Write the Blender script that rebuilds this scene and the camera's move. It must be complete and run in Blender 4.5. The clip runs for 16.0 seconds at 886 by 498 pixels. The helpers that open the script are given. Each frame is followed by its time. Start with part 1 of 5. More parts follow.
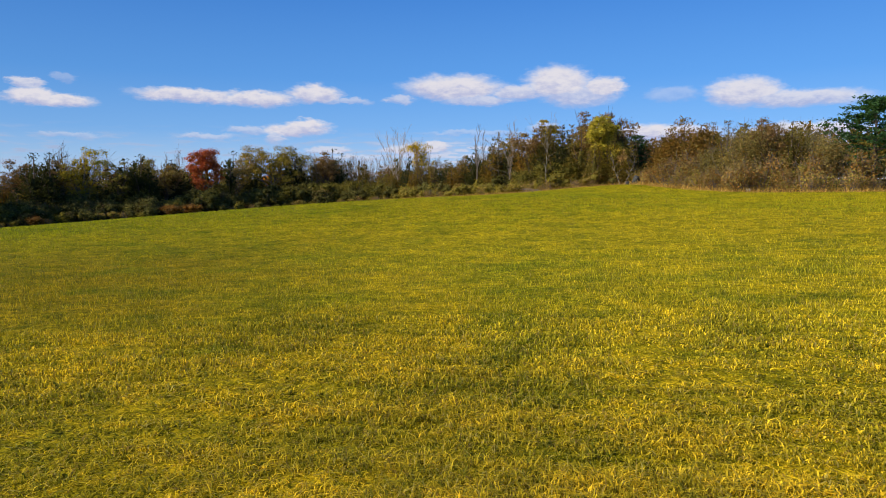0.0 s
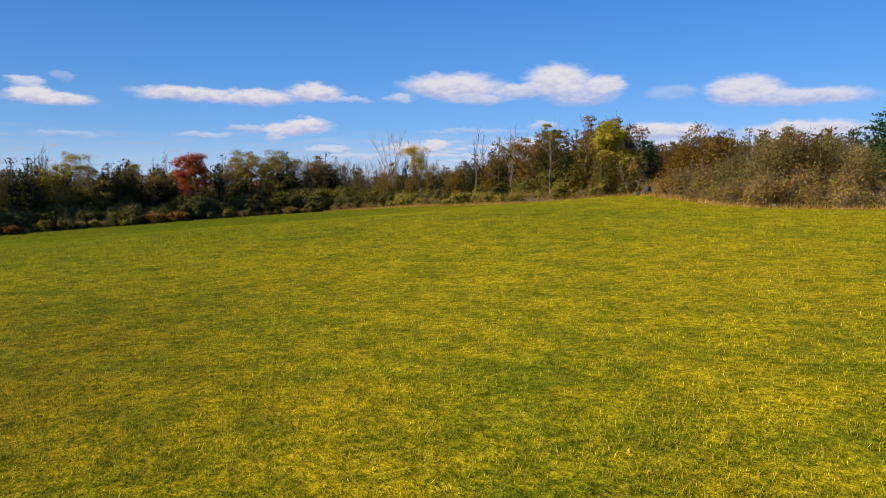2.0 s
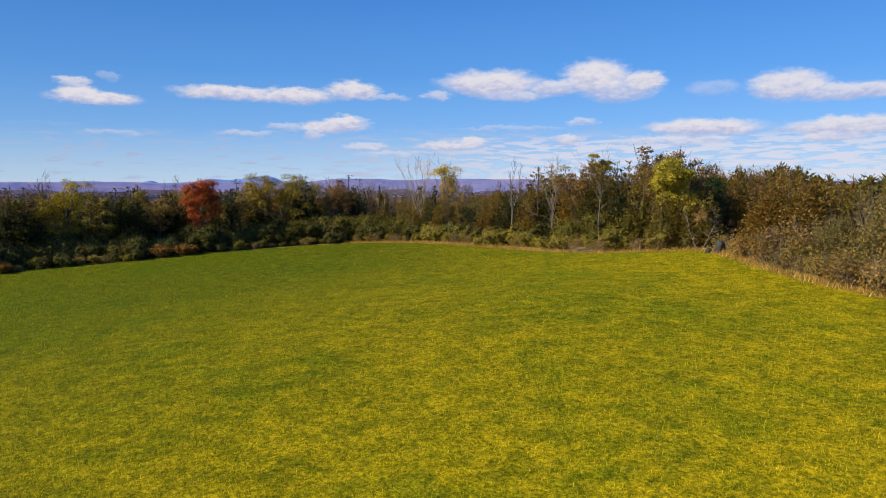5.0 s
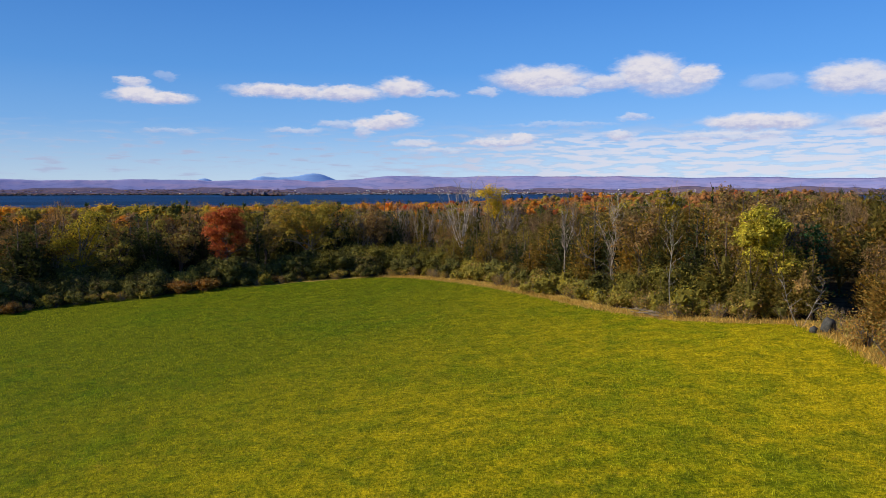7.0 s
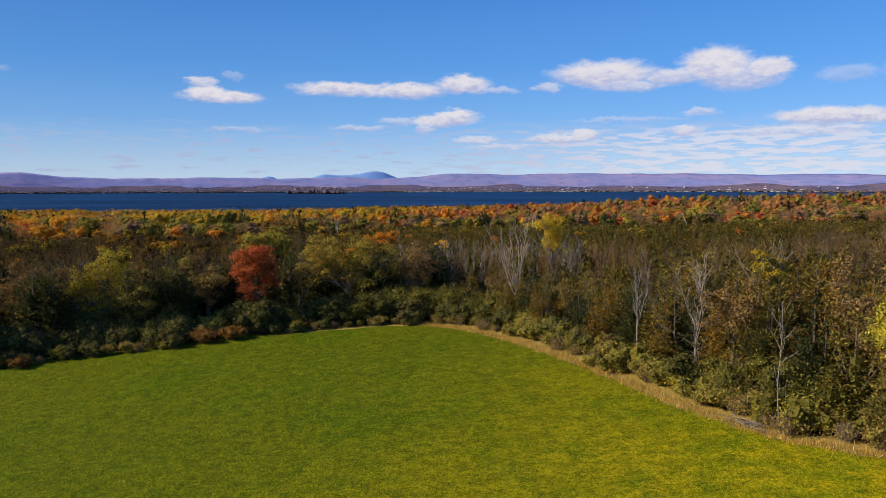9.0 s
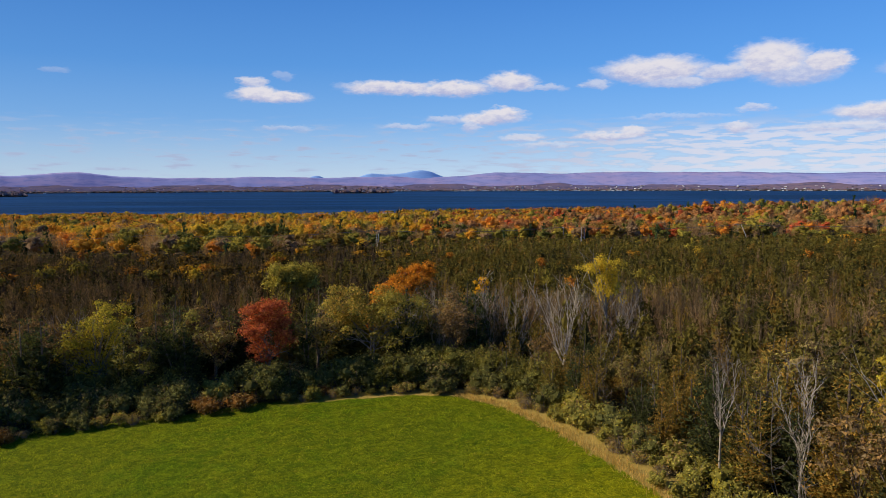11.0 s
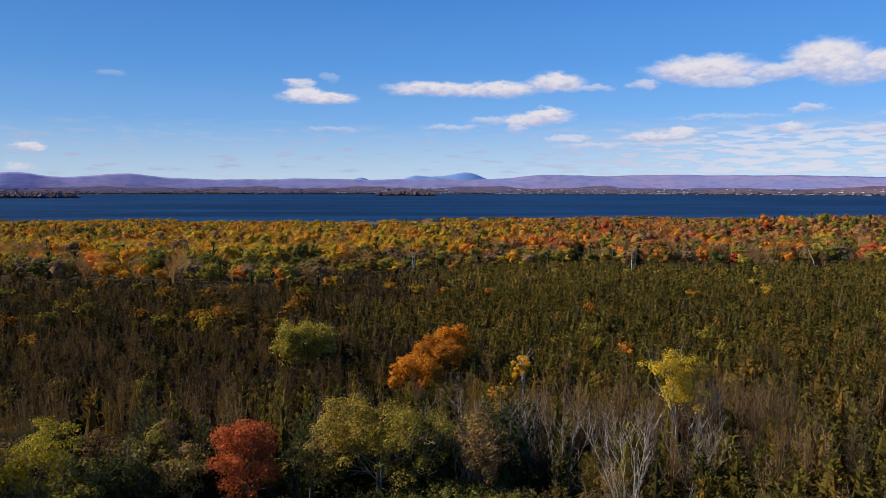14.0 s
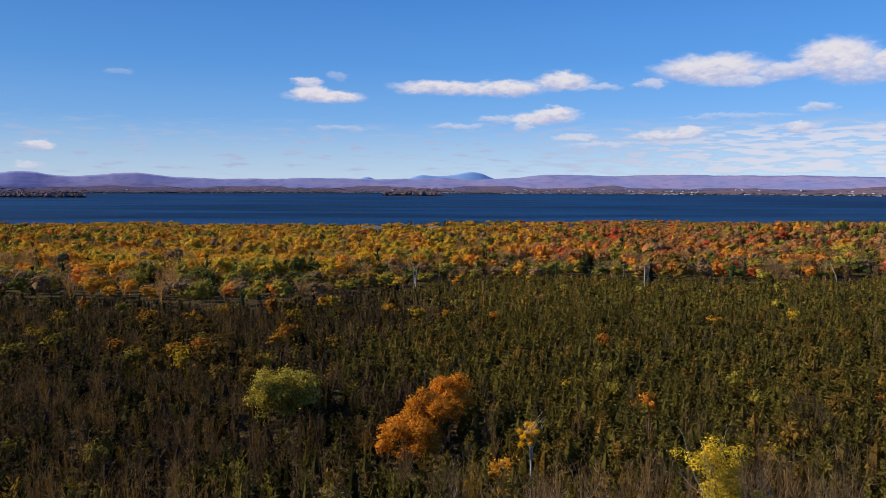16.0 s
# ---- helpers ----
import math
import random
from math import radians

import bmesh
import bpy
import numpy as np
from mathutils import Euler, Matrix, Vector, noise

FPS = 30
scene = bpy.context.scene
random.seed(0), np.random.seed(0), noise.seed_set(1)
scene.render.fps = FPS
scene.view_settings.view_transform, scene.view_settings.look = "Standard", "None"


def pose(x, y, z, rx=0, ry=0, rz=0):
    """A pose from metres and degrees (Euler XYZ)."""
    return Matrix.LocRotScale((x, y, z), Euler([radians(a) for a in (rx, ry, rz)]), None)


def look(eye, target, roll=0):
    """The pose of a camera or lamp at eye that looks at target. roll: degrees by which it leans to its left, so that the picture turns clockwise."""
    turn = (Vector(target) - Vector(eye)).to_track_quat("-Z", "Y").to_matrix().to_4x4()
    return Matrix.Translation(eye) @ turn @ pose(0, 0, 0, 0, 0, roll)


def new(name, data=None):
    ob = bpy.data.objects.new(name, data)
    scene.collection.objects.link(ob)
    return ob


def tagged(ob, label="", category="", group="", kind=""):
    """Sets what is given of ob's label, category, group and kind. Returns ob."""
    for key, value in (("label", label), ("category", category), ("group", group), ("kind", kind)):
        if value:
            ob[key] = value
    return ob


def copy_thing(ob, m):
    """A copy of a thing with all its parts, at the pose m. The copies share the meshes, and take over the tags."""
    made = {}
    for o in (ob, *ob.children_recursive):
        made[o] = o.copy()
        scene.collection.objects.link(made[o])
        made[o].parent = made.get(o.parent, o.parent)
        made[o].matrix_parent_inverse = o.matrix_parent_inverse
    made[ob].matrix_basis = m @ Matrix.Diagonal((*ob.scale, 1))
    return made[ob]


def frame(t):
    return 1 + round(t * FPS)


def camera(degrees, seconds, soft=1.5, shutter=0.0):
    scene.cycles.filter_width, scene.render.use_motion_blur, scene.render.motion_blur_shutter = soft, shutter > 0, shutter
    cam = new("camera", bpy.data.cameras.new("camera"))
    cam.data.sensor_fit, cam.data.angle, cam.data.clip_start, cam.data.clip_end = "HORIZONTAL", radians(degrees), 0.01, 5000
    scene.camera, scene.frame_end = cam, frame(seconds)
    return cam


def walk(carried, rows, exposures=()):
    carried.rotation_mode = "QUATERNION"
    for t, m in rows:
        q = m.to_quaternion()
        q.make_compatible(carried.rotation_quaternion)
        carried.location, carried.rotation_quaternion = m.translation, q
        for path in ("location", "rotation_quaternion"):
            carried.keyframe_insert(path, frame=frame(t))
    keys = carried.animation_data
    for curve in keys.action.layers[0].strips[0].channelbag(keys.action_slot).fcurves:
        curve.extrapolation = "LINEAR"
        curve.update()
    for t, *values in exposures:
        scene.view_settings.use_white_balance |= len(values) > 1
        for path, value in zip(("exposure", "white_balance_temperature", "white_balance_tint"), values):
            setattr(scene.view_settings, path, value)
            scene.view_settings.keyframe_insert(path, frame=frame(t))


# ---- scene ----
cam = camera(62.67, 16.0, soft=0.5)
PATH = [
    (0.0, look((0.000, -0.000, 2.200), (28.405, 95.617, -4.910), 0.029)),
    (0.5, look((0.454, 1.276, 2.463), (28.909, 96.875, -4.683), 0.027)),
    (1.0, look((0.957, 2.666, 2.759), (29.463, 98.245, -4.451), 0.029)),
    (1.5, look((1.527, 4.190, 3.104), (30.069, 99.755, -4.151), 0.020)),
    (2.0, look((2.136, 5.786, 3.670), (30.548, 101.386, -3.645), 0.023)),
    (2.5, look((2.806, 7.526, 4.357), (31.214, 103.124, -2.995), 0.030)),
    (3.0, look((3.490, 9.455, 5.140), (31.724, 105.102, -2.245), 0.030)),
    (3.5, look((4.235, 11.529, 6.102), (31.909, 107.335, -1.336), 0.020)),
    (4.0, look((5.025, 13.690, 7.084), (31.863, 109.731, -0.397), 0.016)),
    (4.2, look((5.352, 14.615, 7.485), (31.697, 110.791, -0.007), 0.013)),
    (6.3, look((9.004, 25.971, 12.361), (27.663, 123.886, 4.332), -0.052)),
    (6.5, look((9.372, 27.175, 12.891), (27.497, 125.189, 4.842), -0.055)),
    (7.0, look((10.320, 30.325, 14.227), (27.359, 128.526, 6.088), -0.060)),
    (7.5, look((11.256, 33.512, 15.550), (27.125, 131.899, 7.285), -0.065)),
    (8.0, look((12.152, 36.724, 16.928), (25.762, 135.439, 8.548), -0.084)),
    (8.5, look((13.017, 40.049, 18.359), (24.093, 139.073, 9.902), -0.101)),
    (9.0, look((13.787, 43.373, 19.857), (22.628, 142.612, 11.287), -0.112)),
    (9.2, look((14.100, 44.698, 20.456), (22.183, 143.999, 11.849), -0.115)),
    (11.3, look((16.521, 59.663, 26.826), (18.388, 159.256, 18.010), -0.165)),
    (11.5, look((16.725, 61.125, 27.414), (18.224, 160.725, 18.609), -0.145)),
    (12.0, look((17.113, 64.786, 28.890), (17.779, 164.398, 20.115), -0.097)),
    (12.5, look((17.484, 68.404, 30.434), (17.100, 168.018, 21.664), -0.046)),
    (13.0, look((17.841, 72.064, 31.954), (16.274, 171.668, 23.208), 0.004)),
    (13.5, look((18.170, 75.708, 33.468), (15.423, 175.290, 24.754), 0.040)),
    (14.0, look((18.429, 79.316, 35.026), (14.959, 178.878, 26.338), 0.067)),
    (14.5, look((18.610, 83.020, 36.592), (14.617, 182.559, 27.871), 0.102)),
    (15.0, look((18.807, 86.955, 38.015), (14.517, 186.478, 29.253), 0.140)),
    (15.5, look((19.119, 91.138, 39.186), (14.754, 190.656, 30.396), 0.164)),
    (16.0, look((19.368, 95.549, 40.165), (14.987, 195.061, 31.326), 0.172)),
]
walk(cam, PATH)
scene.view_settings.exposure = 0.4

# ---------------------------------------------------------------- light
SUN_TO = Vector((-1.0, 0.07, 0.60)).normalized()
sun = new("sun", bpy.data.lights.new("sun", "SUN"))
sun.data.energy, sun.data.angle, sun.data.color = 5.0, radians(0.53), (1.0, 0.91, 0.74)
sun.matrix_world = look(SUN_TO * 100, (0, 0, 0))


class Nodes:
    """Short hand for wiring a node tree."""

    def __init__(self, tree):
        self.tree = tree
        tree.nodes.clear()

    def add(self, kind, ins=(), **props):
        n = self.tree.nodes.new("ShaderNode" + kind)
        for k, v in props.items():
            setattr(n, k, v)
        for key, v in (ins.items() if isinstance(ins, dict) else enumerate(ins)):
            if v is None:
                continue
            if isinstance(v, bpy.types.NodeSocket):
                self.tree.links.new(v, n.inputs[key])
            else:
                n.inputs[key].default_value = v
        return n

    def math(self, op, a, b=None, c=None, clamp=False):
        return self.add("Math", (a, b, c), operation=op, use_clamp=clamp).outputs[0]

    def vec(self, op, a, b=None):
        n = self.add("VectorMath", (a, b), operation=op)
        return n.outputs[1 if op in ("LENGTH", "DOT_PRODUCT", "DISTANCE") else 0]

    def step(self, x, a, b, lo=0.0, hi=1.0):
        return self.add("MapRange", (x, a, b, lo, hi), interpolation_type="SMOOTHSTEP").outputs[0]

    def mix(self, f, a, b, blend="MIX"):
        n = self.add("Mix", data_type="RGBA", blend_type=blend)
        for sock, v in ((n.inputs[0], f), (n.inputs[6], a), (n.inputs[7], b)):
            if isinstance(v, bpy.types.NodeSocket):
                self.tree.links.new(v, sock)
            else:
                sock.default_value = v if not isinstance(v, tuple) else (*v, 1.0)[:4]
        return n.outputs[2]

    def noise(self, vector, scale, detail=3.0, rough=0.55, out=0):
        return self.add("TexNoise", {"Vector": vector, "Scale": scale, "Detail": detail, "Roughness": rough}).outputs[out]


def make_world():
    w = bpy.data.worlds.new("autumn_sky")
    scene.world = w
    w.use_nodes = True
    N = Nodes(w.node_tree)
    sky = N.add("TexSky", sky_type="NISHITA", sun_disc=False, sun_elevation=math.asin(SUN_TO.z),
                sun_rotation=math.atan2(SUN_TO.x, SUN_TO.y), altitude=100.0, air_density=1.0, dust_density=0.3, ozone_density=3.0)
    co = N.add("TexCoord").outputs["Generated"]
    sep = N.add("SeparateXYZ", (co,))
    az = N.math("MULTIPLY", N.math("ARCTAN2", sep.outputs[0], sep.outputs[1]), 57.2958)
    el = N.math("MULTIPLY", N.math("ARCSINE", sep.outputs[2]), 57.2958)
    flat = N.add("CombineXYZ", (az, el, 0.0)).outputs[0]
    # ragged cloud edges
    wob = N.noise(N.vec("MULTIPLY", flat, (0.55, 1.3, 1.0)), 1.0, 4.0, 0.6, out=1)
    wob2 = N.vec("MULTIPLY", N.vec("SUBTRACT", wob, (0.5, 0.5, 0.5)), (2.2, 0.9, 0.0))
    curl = N.noise(N.vec("MULTIPLY", flat, (1.5, 3.2, 1.0)), 1.0, 4.0, 0.6, out=1)
    curl = N.vec("MULTIPLY", N.vec("SUBTRACT", curl, (0.5, 0.5, 0.5)), (0.9, 0.42, 0.0))
    p = N.vec("ADD", N.vec("ADD", flat, wob2), curl)
    # azimuth, elevation, half width, half height (degrees), cover
    clouds = [
        (-11.6, 6.6, 3.1, .5, 1), (-12.6, 6.8, 1.9, .6, 1), (-12.9, 7.6, 1.1, .45, .8), (-10.6, 8.2, .9, .3, .25),
        (-2.5, 7.4, 4.2, .6, 1), (2.4, 7.3, 3.2, .62, 1), (6.7, 7.8, 2.2, .75, 1), (9.3, 7.3, 1.9, .28, .5),
        (5.1, 5.1, 2.8, .5, 1), (6.2, 5.5, 1.6, .5, 1), (3.6, 4.6, .9, .55, .7), (1.7, 5.0, 1.6, .35, .5),
        (13.2, 7.5, 1.2, .34, .6), (17.4, 8.4, 4.3, 1.0, 1), (19.2, 7.5, 3.0, .45, .75), (22.4, 8.1, 2.0, .7, .85), (25.4, 8.7, 2.7, 1.3, 1),
        (27.0, 7.7, 3.0, .9, .8), (28.8, 8.3, 1.7, .8, 1), (-31.5, 2.7, 1.4, .4, .9), (-32.1, 1.2, 1.1, .25, .5),
        (-26.0, 7.9, 1.0, .3, .2), (14.4, 3.7, 2.8, .42, .9), (16.2, 4.0, 1.3, .35, .9), (24.5, 5.4, 1.2, .36, .6),
        (19.0, 5.0, 4.4, .22, .3), (7.7, 3.6, 1.6, .3, .6), (-1.4, 4.5, 2.2, .26, .45), (-10.6, 4.3, 2.4, .22, .35),
        (9.5, 3.0, 2.6, .3, .45), (33.2, 4.8, 4.2, .66, 1), (23.2, 4.1, 1.4, .38, .8), (31.0, 3.9, 5.0, .4, .6),
        (33.8, 7.6, 2.0, .6, .3), (38.7, 7.5, 2.7, 1.1, .95), (42.4, 6.9, 4.8, .7, .85), (42.8, 4.6, 4.6, .7, .95),
        (41.7, 3.9, 2.3, .4, .8)]
    cover, weight, shade = 0.0, 0.001, 0.0
    for a, e, w_, h_, d in clouds:
        q = N.vec("MULTIPLY", N.vec("SUBTRACT", p, (a, e, 0.0)), (1 / w_, 1 / h_, 0.0))
        f = N.step(N.vec("LENGTH", q), 1.18, 0.55, 0.0, d)
        cover = N.math("MAXIMUM", cover, f)
        weight = N.math("ADD", weight, f)
        shade = N.math("MULTIPLY_ADD", f, N.add("SeparateXYZ", (q,)).outputs[1], shade)
    puff = N.noise(N.vec("MULTIPLY", flat, (1.1, 2.2, 1.0)), 1.0, 5.0, 0.65)
    top = N.step(N.math("MULTIPLY_ADD", N.math("SUBTRACT", puff, 0.5), 2.6, N.math("DIVIDE", shade, weight)), -0.95, 0.55)
    # thin flecks low over the horizon, denser towards the north
    fl = N.noise(N.vec("MULTIPLY", flat, (0.46, 3.0, 1.0)), 1.0, 4.0, 0.5)
    thick = N.step(az, -5.0, 26.0, 0.0, 0.15)
    fl = N.step(N.math("ADD", fl, thick), 0.48, 0.74)
    band = N.math("MULTIPLY", N.step(el, 0.3, 1.2), N.step(el, 5.6, 3.2))
    fl = N.math("MULTIPLY", N.math("MULTIPLY", fl, band), 0.8)
    # clear cold-front air: deep blue overhead, paling to the horizon
    ramp = N.add("ValToRGB", (N.math("DIVIDE", el, 60.0),))
    stops = ((0.0, (.60, .74, .89)), (0.042, (.40, .60, .87)), (0.083, (.205, .455, .87)), (0.15, (.108, .340, .80)),
             (0.33, (.020, .155, .58)), (1.0, (.012, .09, .38)))
    while len(ramp.color_ramp.elements) < len(stops):
        ramp.color_ramp.elements.new(0.5)
    for e, (at, c) in zip(ramp.color_ramp.elements, stops):
        e.position, e.color = at, (*c, 1.0)
    glow = N.step(az, -42.0, 50.0, 8.0, 10.6)
    clear = N.mix(1.0, ramp.outputs[0], N.add("CombineXYZ", (glow, glow, glow)).outputs[0], "MULTIPLY")
    base = N.mix(0.92, N.mix(1.0, sky.outputs[0], (0.75, 1.0, 1.4), "MULTIPLY"), clear)
    grey = N.mix(N.step(az, 0.0, 24.0), (3.9, 4.4, 6.2), (6.9, 6.8, 7.7))
    base = N.mix(fl, base, N.mix(N.step(fl, 0.25, 0.6), (4.1, 4.9, 6.8), grey))
    body = N.mix(top, (4.5, 4.7, 6.7), (7.7, 7.3, 7.6))
    final = N.mix(N.math("MULTIPLY", cover, 0.93), base, body)
    bg = N.add("Background", (final, 0.079))
    N.tree.links.new(bg.outputs[0], N.add("OutputWorld").inputs[0])


make_world()


# ---------------------------------------------------------------- materials
def material(name):
    m = bpy.data.materials.new(name)
    m.use_nodes = True
    return m, Nodes(m.node_tree)


def finish(N, color, rough=0.7, bump=None, strength=0.4, distance=0.05, spec=0.3, through_light=None):
    ins = {"Base Color": color, "Roughness": rough, "Specular IOR Level": spec}
    if bump is not None:
        ins["Normal"] = N.add("Bump", {"Height": bump, "Strength": strength, "Distance": distance}).outputs[0]
    sh = N.add("BsdfPrincipled", ins).outputs[0]
    if through_light is not None:
        tr = N.add("BsdfTranslucent", {"Color": through_light}).outputs[0]
        sh = N.add("MixShader", (0.36, sh, tr)).outputs[0]
    N.tree.links.new(sh, N.add("OutputMaterial").inputs[0])


def plain_noise_mat(name, c0, c1, scale, rough=0.8, strength=0.4, distance=0.05, spec=0.3):
    m, N = material(name)
    pos = N.add("NewGeometry").outputs["Position"]
    n1 = N.noise(pos, scale, 5.0, 0.65)
    n2 = N.noise(pos, scale * 7.3, 3.0)
    f = N.step(N.math("MULTIPLY_ADD", n2, 0.35, N.math("MULTIPLY", n1, 0.65)), 0.35, 0.65)
    finish(N, N.mix(f, c0, c1), rough, n2, strength, distance, spec)
    return m


def grass_color(N, pos, dry, fresh, lush):
    """Yellow-green meadow: broad drifts, hand-wide tufts and fine blades."""
    broad = N.noise(pos, 0.055, 4.0, 0.6)
    patch = N.noise(pos, 0.42, 4.0, 0.62)
    fine = N.noise(pos, 7.0, 3.0, 0.7)
    green = N.step(N.math("MULTIPLY_ADD", broad, 0.55, N.math("MULTIPLY", patch, 0.45)), 0.47, 0.64)
    col = N.mix(green, dry, fresh)
    # lusher towards the damp low end of the field
    sep = N.add("SeparateXYZ", (pos,))
    low = N.math("MULTIPLY_ADD", sep.outputs[0], -1.45, N.math("MULTIPLY", sep.outputs[1], 1.1))
    low = N.step(N.math("MULTIPLY_ADD", broad, 40.0, N.math("SUBTRACT", low, 20.0)), 0.0, 112.0)
    col = N.mix(low, col, N.mix(green, lush, N.mix(1.0, lush, (0.72, 0.92, 0.8), "MULTIPLY")))
    # west side darkened in the colour, as blades show their shaded sides there
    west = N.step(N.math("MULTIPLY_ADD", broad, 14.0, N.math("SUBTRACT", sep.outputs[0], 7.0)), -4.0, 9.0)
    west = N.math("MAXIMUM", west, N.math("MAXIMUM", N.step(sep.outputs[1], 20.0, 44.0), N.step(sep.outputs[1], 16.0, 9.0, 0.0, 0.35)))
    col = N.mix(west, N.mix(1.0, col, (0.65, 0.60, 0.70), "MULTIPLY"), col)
    dark = N.step(N.noise(pos, 0.55, 7.0, 0.74), 0.52, 0.68)
    col = N.mix(N.math("MULTIPLY", dark, 0.60), col, (0.080, 0.112, 0.010))
    weed = N.step(N.noise(N.vec("ADD", pos, (5.0, 70.0, 0.0)), 0.23, 6.0, 0.66), 0.54, 0.62)
    col = N.mix(N.math("MULTIPLY", weed, 0.36), col, (0.120, 0.152, 0.010))
    mottle = N.step(N.noise(N.vec("ADD", pos, (12.0, 3.0, 0.0)), 0.95, 6.0, 0.8), 0.40, 0.60)
    col = N.mix(mottle, N.mix(1.0, col, (0.70, 0.76, 0.72), "MULTIPLY"), N.mix(1.0, col, (1.24, 1.18, 1.0), "MULTIPLY"))
    straw = N.step(N.noise(N.vec("ADD", pos, (31.0, 7.0, 0.0)), 1.7, 4.0, 0.7), 0.58, 0.72)
    col = N.mix(N.math("MULTIPLY", straw, 0.5), col, (0.30, 0.20, 0.035))
    return col, fine


def ground_mat():
    m, N = material("meadow_and_litter")
    pos = N.add("NewGeometry").outputs["Position"]
    edge = N.add("Attribute", attribute_name="edge").outputs["Fac"]
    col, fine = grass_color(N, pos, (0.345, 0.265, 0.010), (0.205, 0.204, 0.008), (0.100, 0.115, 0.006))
    col = N.mix(N.step(fine, 0.32, 0.62), N.mix(1.0, col, (0.64, 0.66, 0.45), "MULTIPLY"), N.mix(1.0, col, (1.22, 1.18, 1.0), "MULTIPLY"))
    clump = N.step(N.noise(pos, 3.6, 5.0, 0.8), 0.38, 0.60)
    col = N.mix(clump, N.mix(1.0, col, (0.62, 0.68, 0.45), "MULTIPLY"), N.mix(1.0, col, (1.26, 1.22, 1.0), "MULTIPLY"))
    grain = N.step(N.noise(pos, 34.0, 3.0, 0.7), 0.42, 0.60)
    col = N.mix(grain, N.mix(1.0, col, (0.64, 0.67, 0.50), "MULTIPLY"), N.mix(1.0, col, (1.14, 1.16, 1.0), "MULTIPLY"))
    wav = N.math("MULTIPLY_ADD", N.noise(pos, 0.7, 4.0), 1.8, -0.9)
    d = N.math("ADD", edge, wav)
    dry = N.mix(N.noise(pos, 2.0, 4.0), (0.36, 0.245, 0.06), (0.24, 0.165, 0.038))
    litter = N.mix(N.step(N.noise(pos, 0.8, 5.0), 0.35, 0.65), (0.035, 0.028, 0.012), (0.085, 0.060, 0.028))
    sunny = N.step(N.add("SeparateXYZ", (pos,)).outputs[0], -2.0, 10.0)
    col = N.mix(N.math("MULTIPLY", N.step(d, 0.8, 0.3), sunny), col, dry)
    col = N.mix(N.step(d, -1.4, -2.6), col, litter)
    bh = N.math("MULTIPLY_ADD", N.noise(pos, 2.2, 4.0), 0.9, fine)
    finish(N, col, 0.95, bh, 0.7, 0.12, 0.03)
    return m


def blade_mat(name, foot, vary, *tones):
    m, N = material(name)
    geo = N.add("NewGeometry")
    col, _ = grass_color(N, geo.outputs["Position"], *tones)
    r = geo.outputs["Random Per Island"]
    col = N.mix(vary, col, N.mix(1.0, col, N.mix(r, (0.45, 0.50, 0.52), (1.45, 1.4, 1.5)), "MULTIPLY"))
    other = N.math("FRACT", N.math("MULTIPLY", r, 17.3))
    col = N.mix(N.step(other, 0.60, 0.68, 0.0, 0.6 * vary), col, (0.085, 0.125, 0.022))
    col = N.mix(N.step(other, 0.80, 0.84, 0.0, 0.6 * vary), col, (0.25, 0.145, 0.045))
    col = N.mix(N.step(other, 0.92, 0.95, 0.0, 0.7 * vary), col, (0.46, 0.39, 0.09))
    # green at the foot, dry at the tip
    along_ = N.add("SeparateXYZ", (N.add("Attribute", attribute_name="tint").outputs["Vector"],)).outputs[0]
    col = N.mix(N.step(along_, 0.2, 0.6), N.mix(foot, col, (0.085, 0.105, 0.018)), N.mix(1.0, col, (1.25, 1.2, 1.15), "MULTIPLY"))
    finish(N, col, 0.8, None, spec=0.08, through_light=N.mix(1.0, col, (1.0, 1.1, 0.5), "MULTIPLY"))
    return m


def tint_mat(name, leafy, rough=0.6):
    m, N = material(name)
    tint = N.add("Attribute", attribute_name="tint").outputs["Color"]
    geo = N.add("NewGeometry")
    if leafy:
        r = N.math("MULTIPLY_ADD", geo.outputs["Random Per Island"], 0.85, 1.12)
        o = N.math("MULTIPLY_ADD", N.add("ObjectInfo").outputs["Random"], 0.4, 0.8)
        v = N.math("MULTIPLY", r, o)
        col = N.mix(1.0, tint, N.add("CombineColor", (v, v, v)).outputs[0], "MULTIPLY")
        finish(N, col, 0.8, None, spec=0.04, through_light=N.mix(1.0, col, (1.25, 1.15, 0.6), "MULTIPLY"))
    else:
        n = N.noise(N.vec("MULTIPLY", geo.outputs["Position"], (1.0, 1.0, 0.35)), 9.0, 4.0, 0.7)
        v = N.step(n, 0.3, 0.7, 0.55, 1.2)
        col = N.mix(1.0, tint, N.add("CombineColor", (v, v, v)).outputs[0], "MULTIPLY")
        finish(N, col, 0.85, n, 0.5, 0.02, 0.2)
    return m


def water_mat():
    m, N = material("lake_water")
    pos = N.add("NewGeometry").outputs["Position"]
    ripple = N.noise(N.vec("MULTIPLY", pos, (0.3, 1.0, 1.0)), 0.35, 5.0, 0.7)
    drift = N.noise(N.vec("MULTIPLY", pos, (0.2, 1.0, 1.0)), 0.006, 4.0, 0.6)
    col = N.mix(N.step(drift, 0.38, 0.62), (0.0022, 0.015, 0.046), (0.007, 0.040, 0.112))
    finish(N, col, 0.55, ripple, 0.9, 1.0, 0.04)
    return m


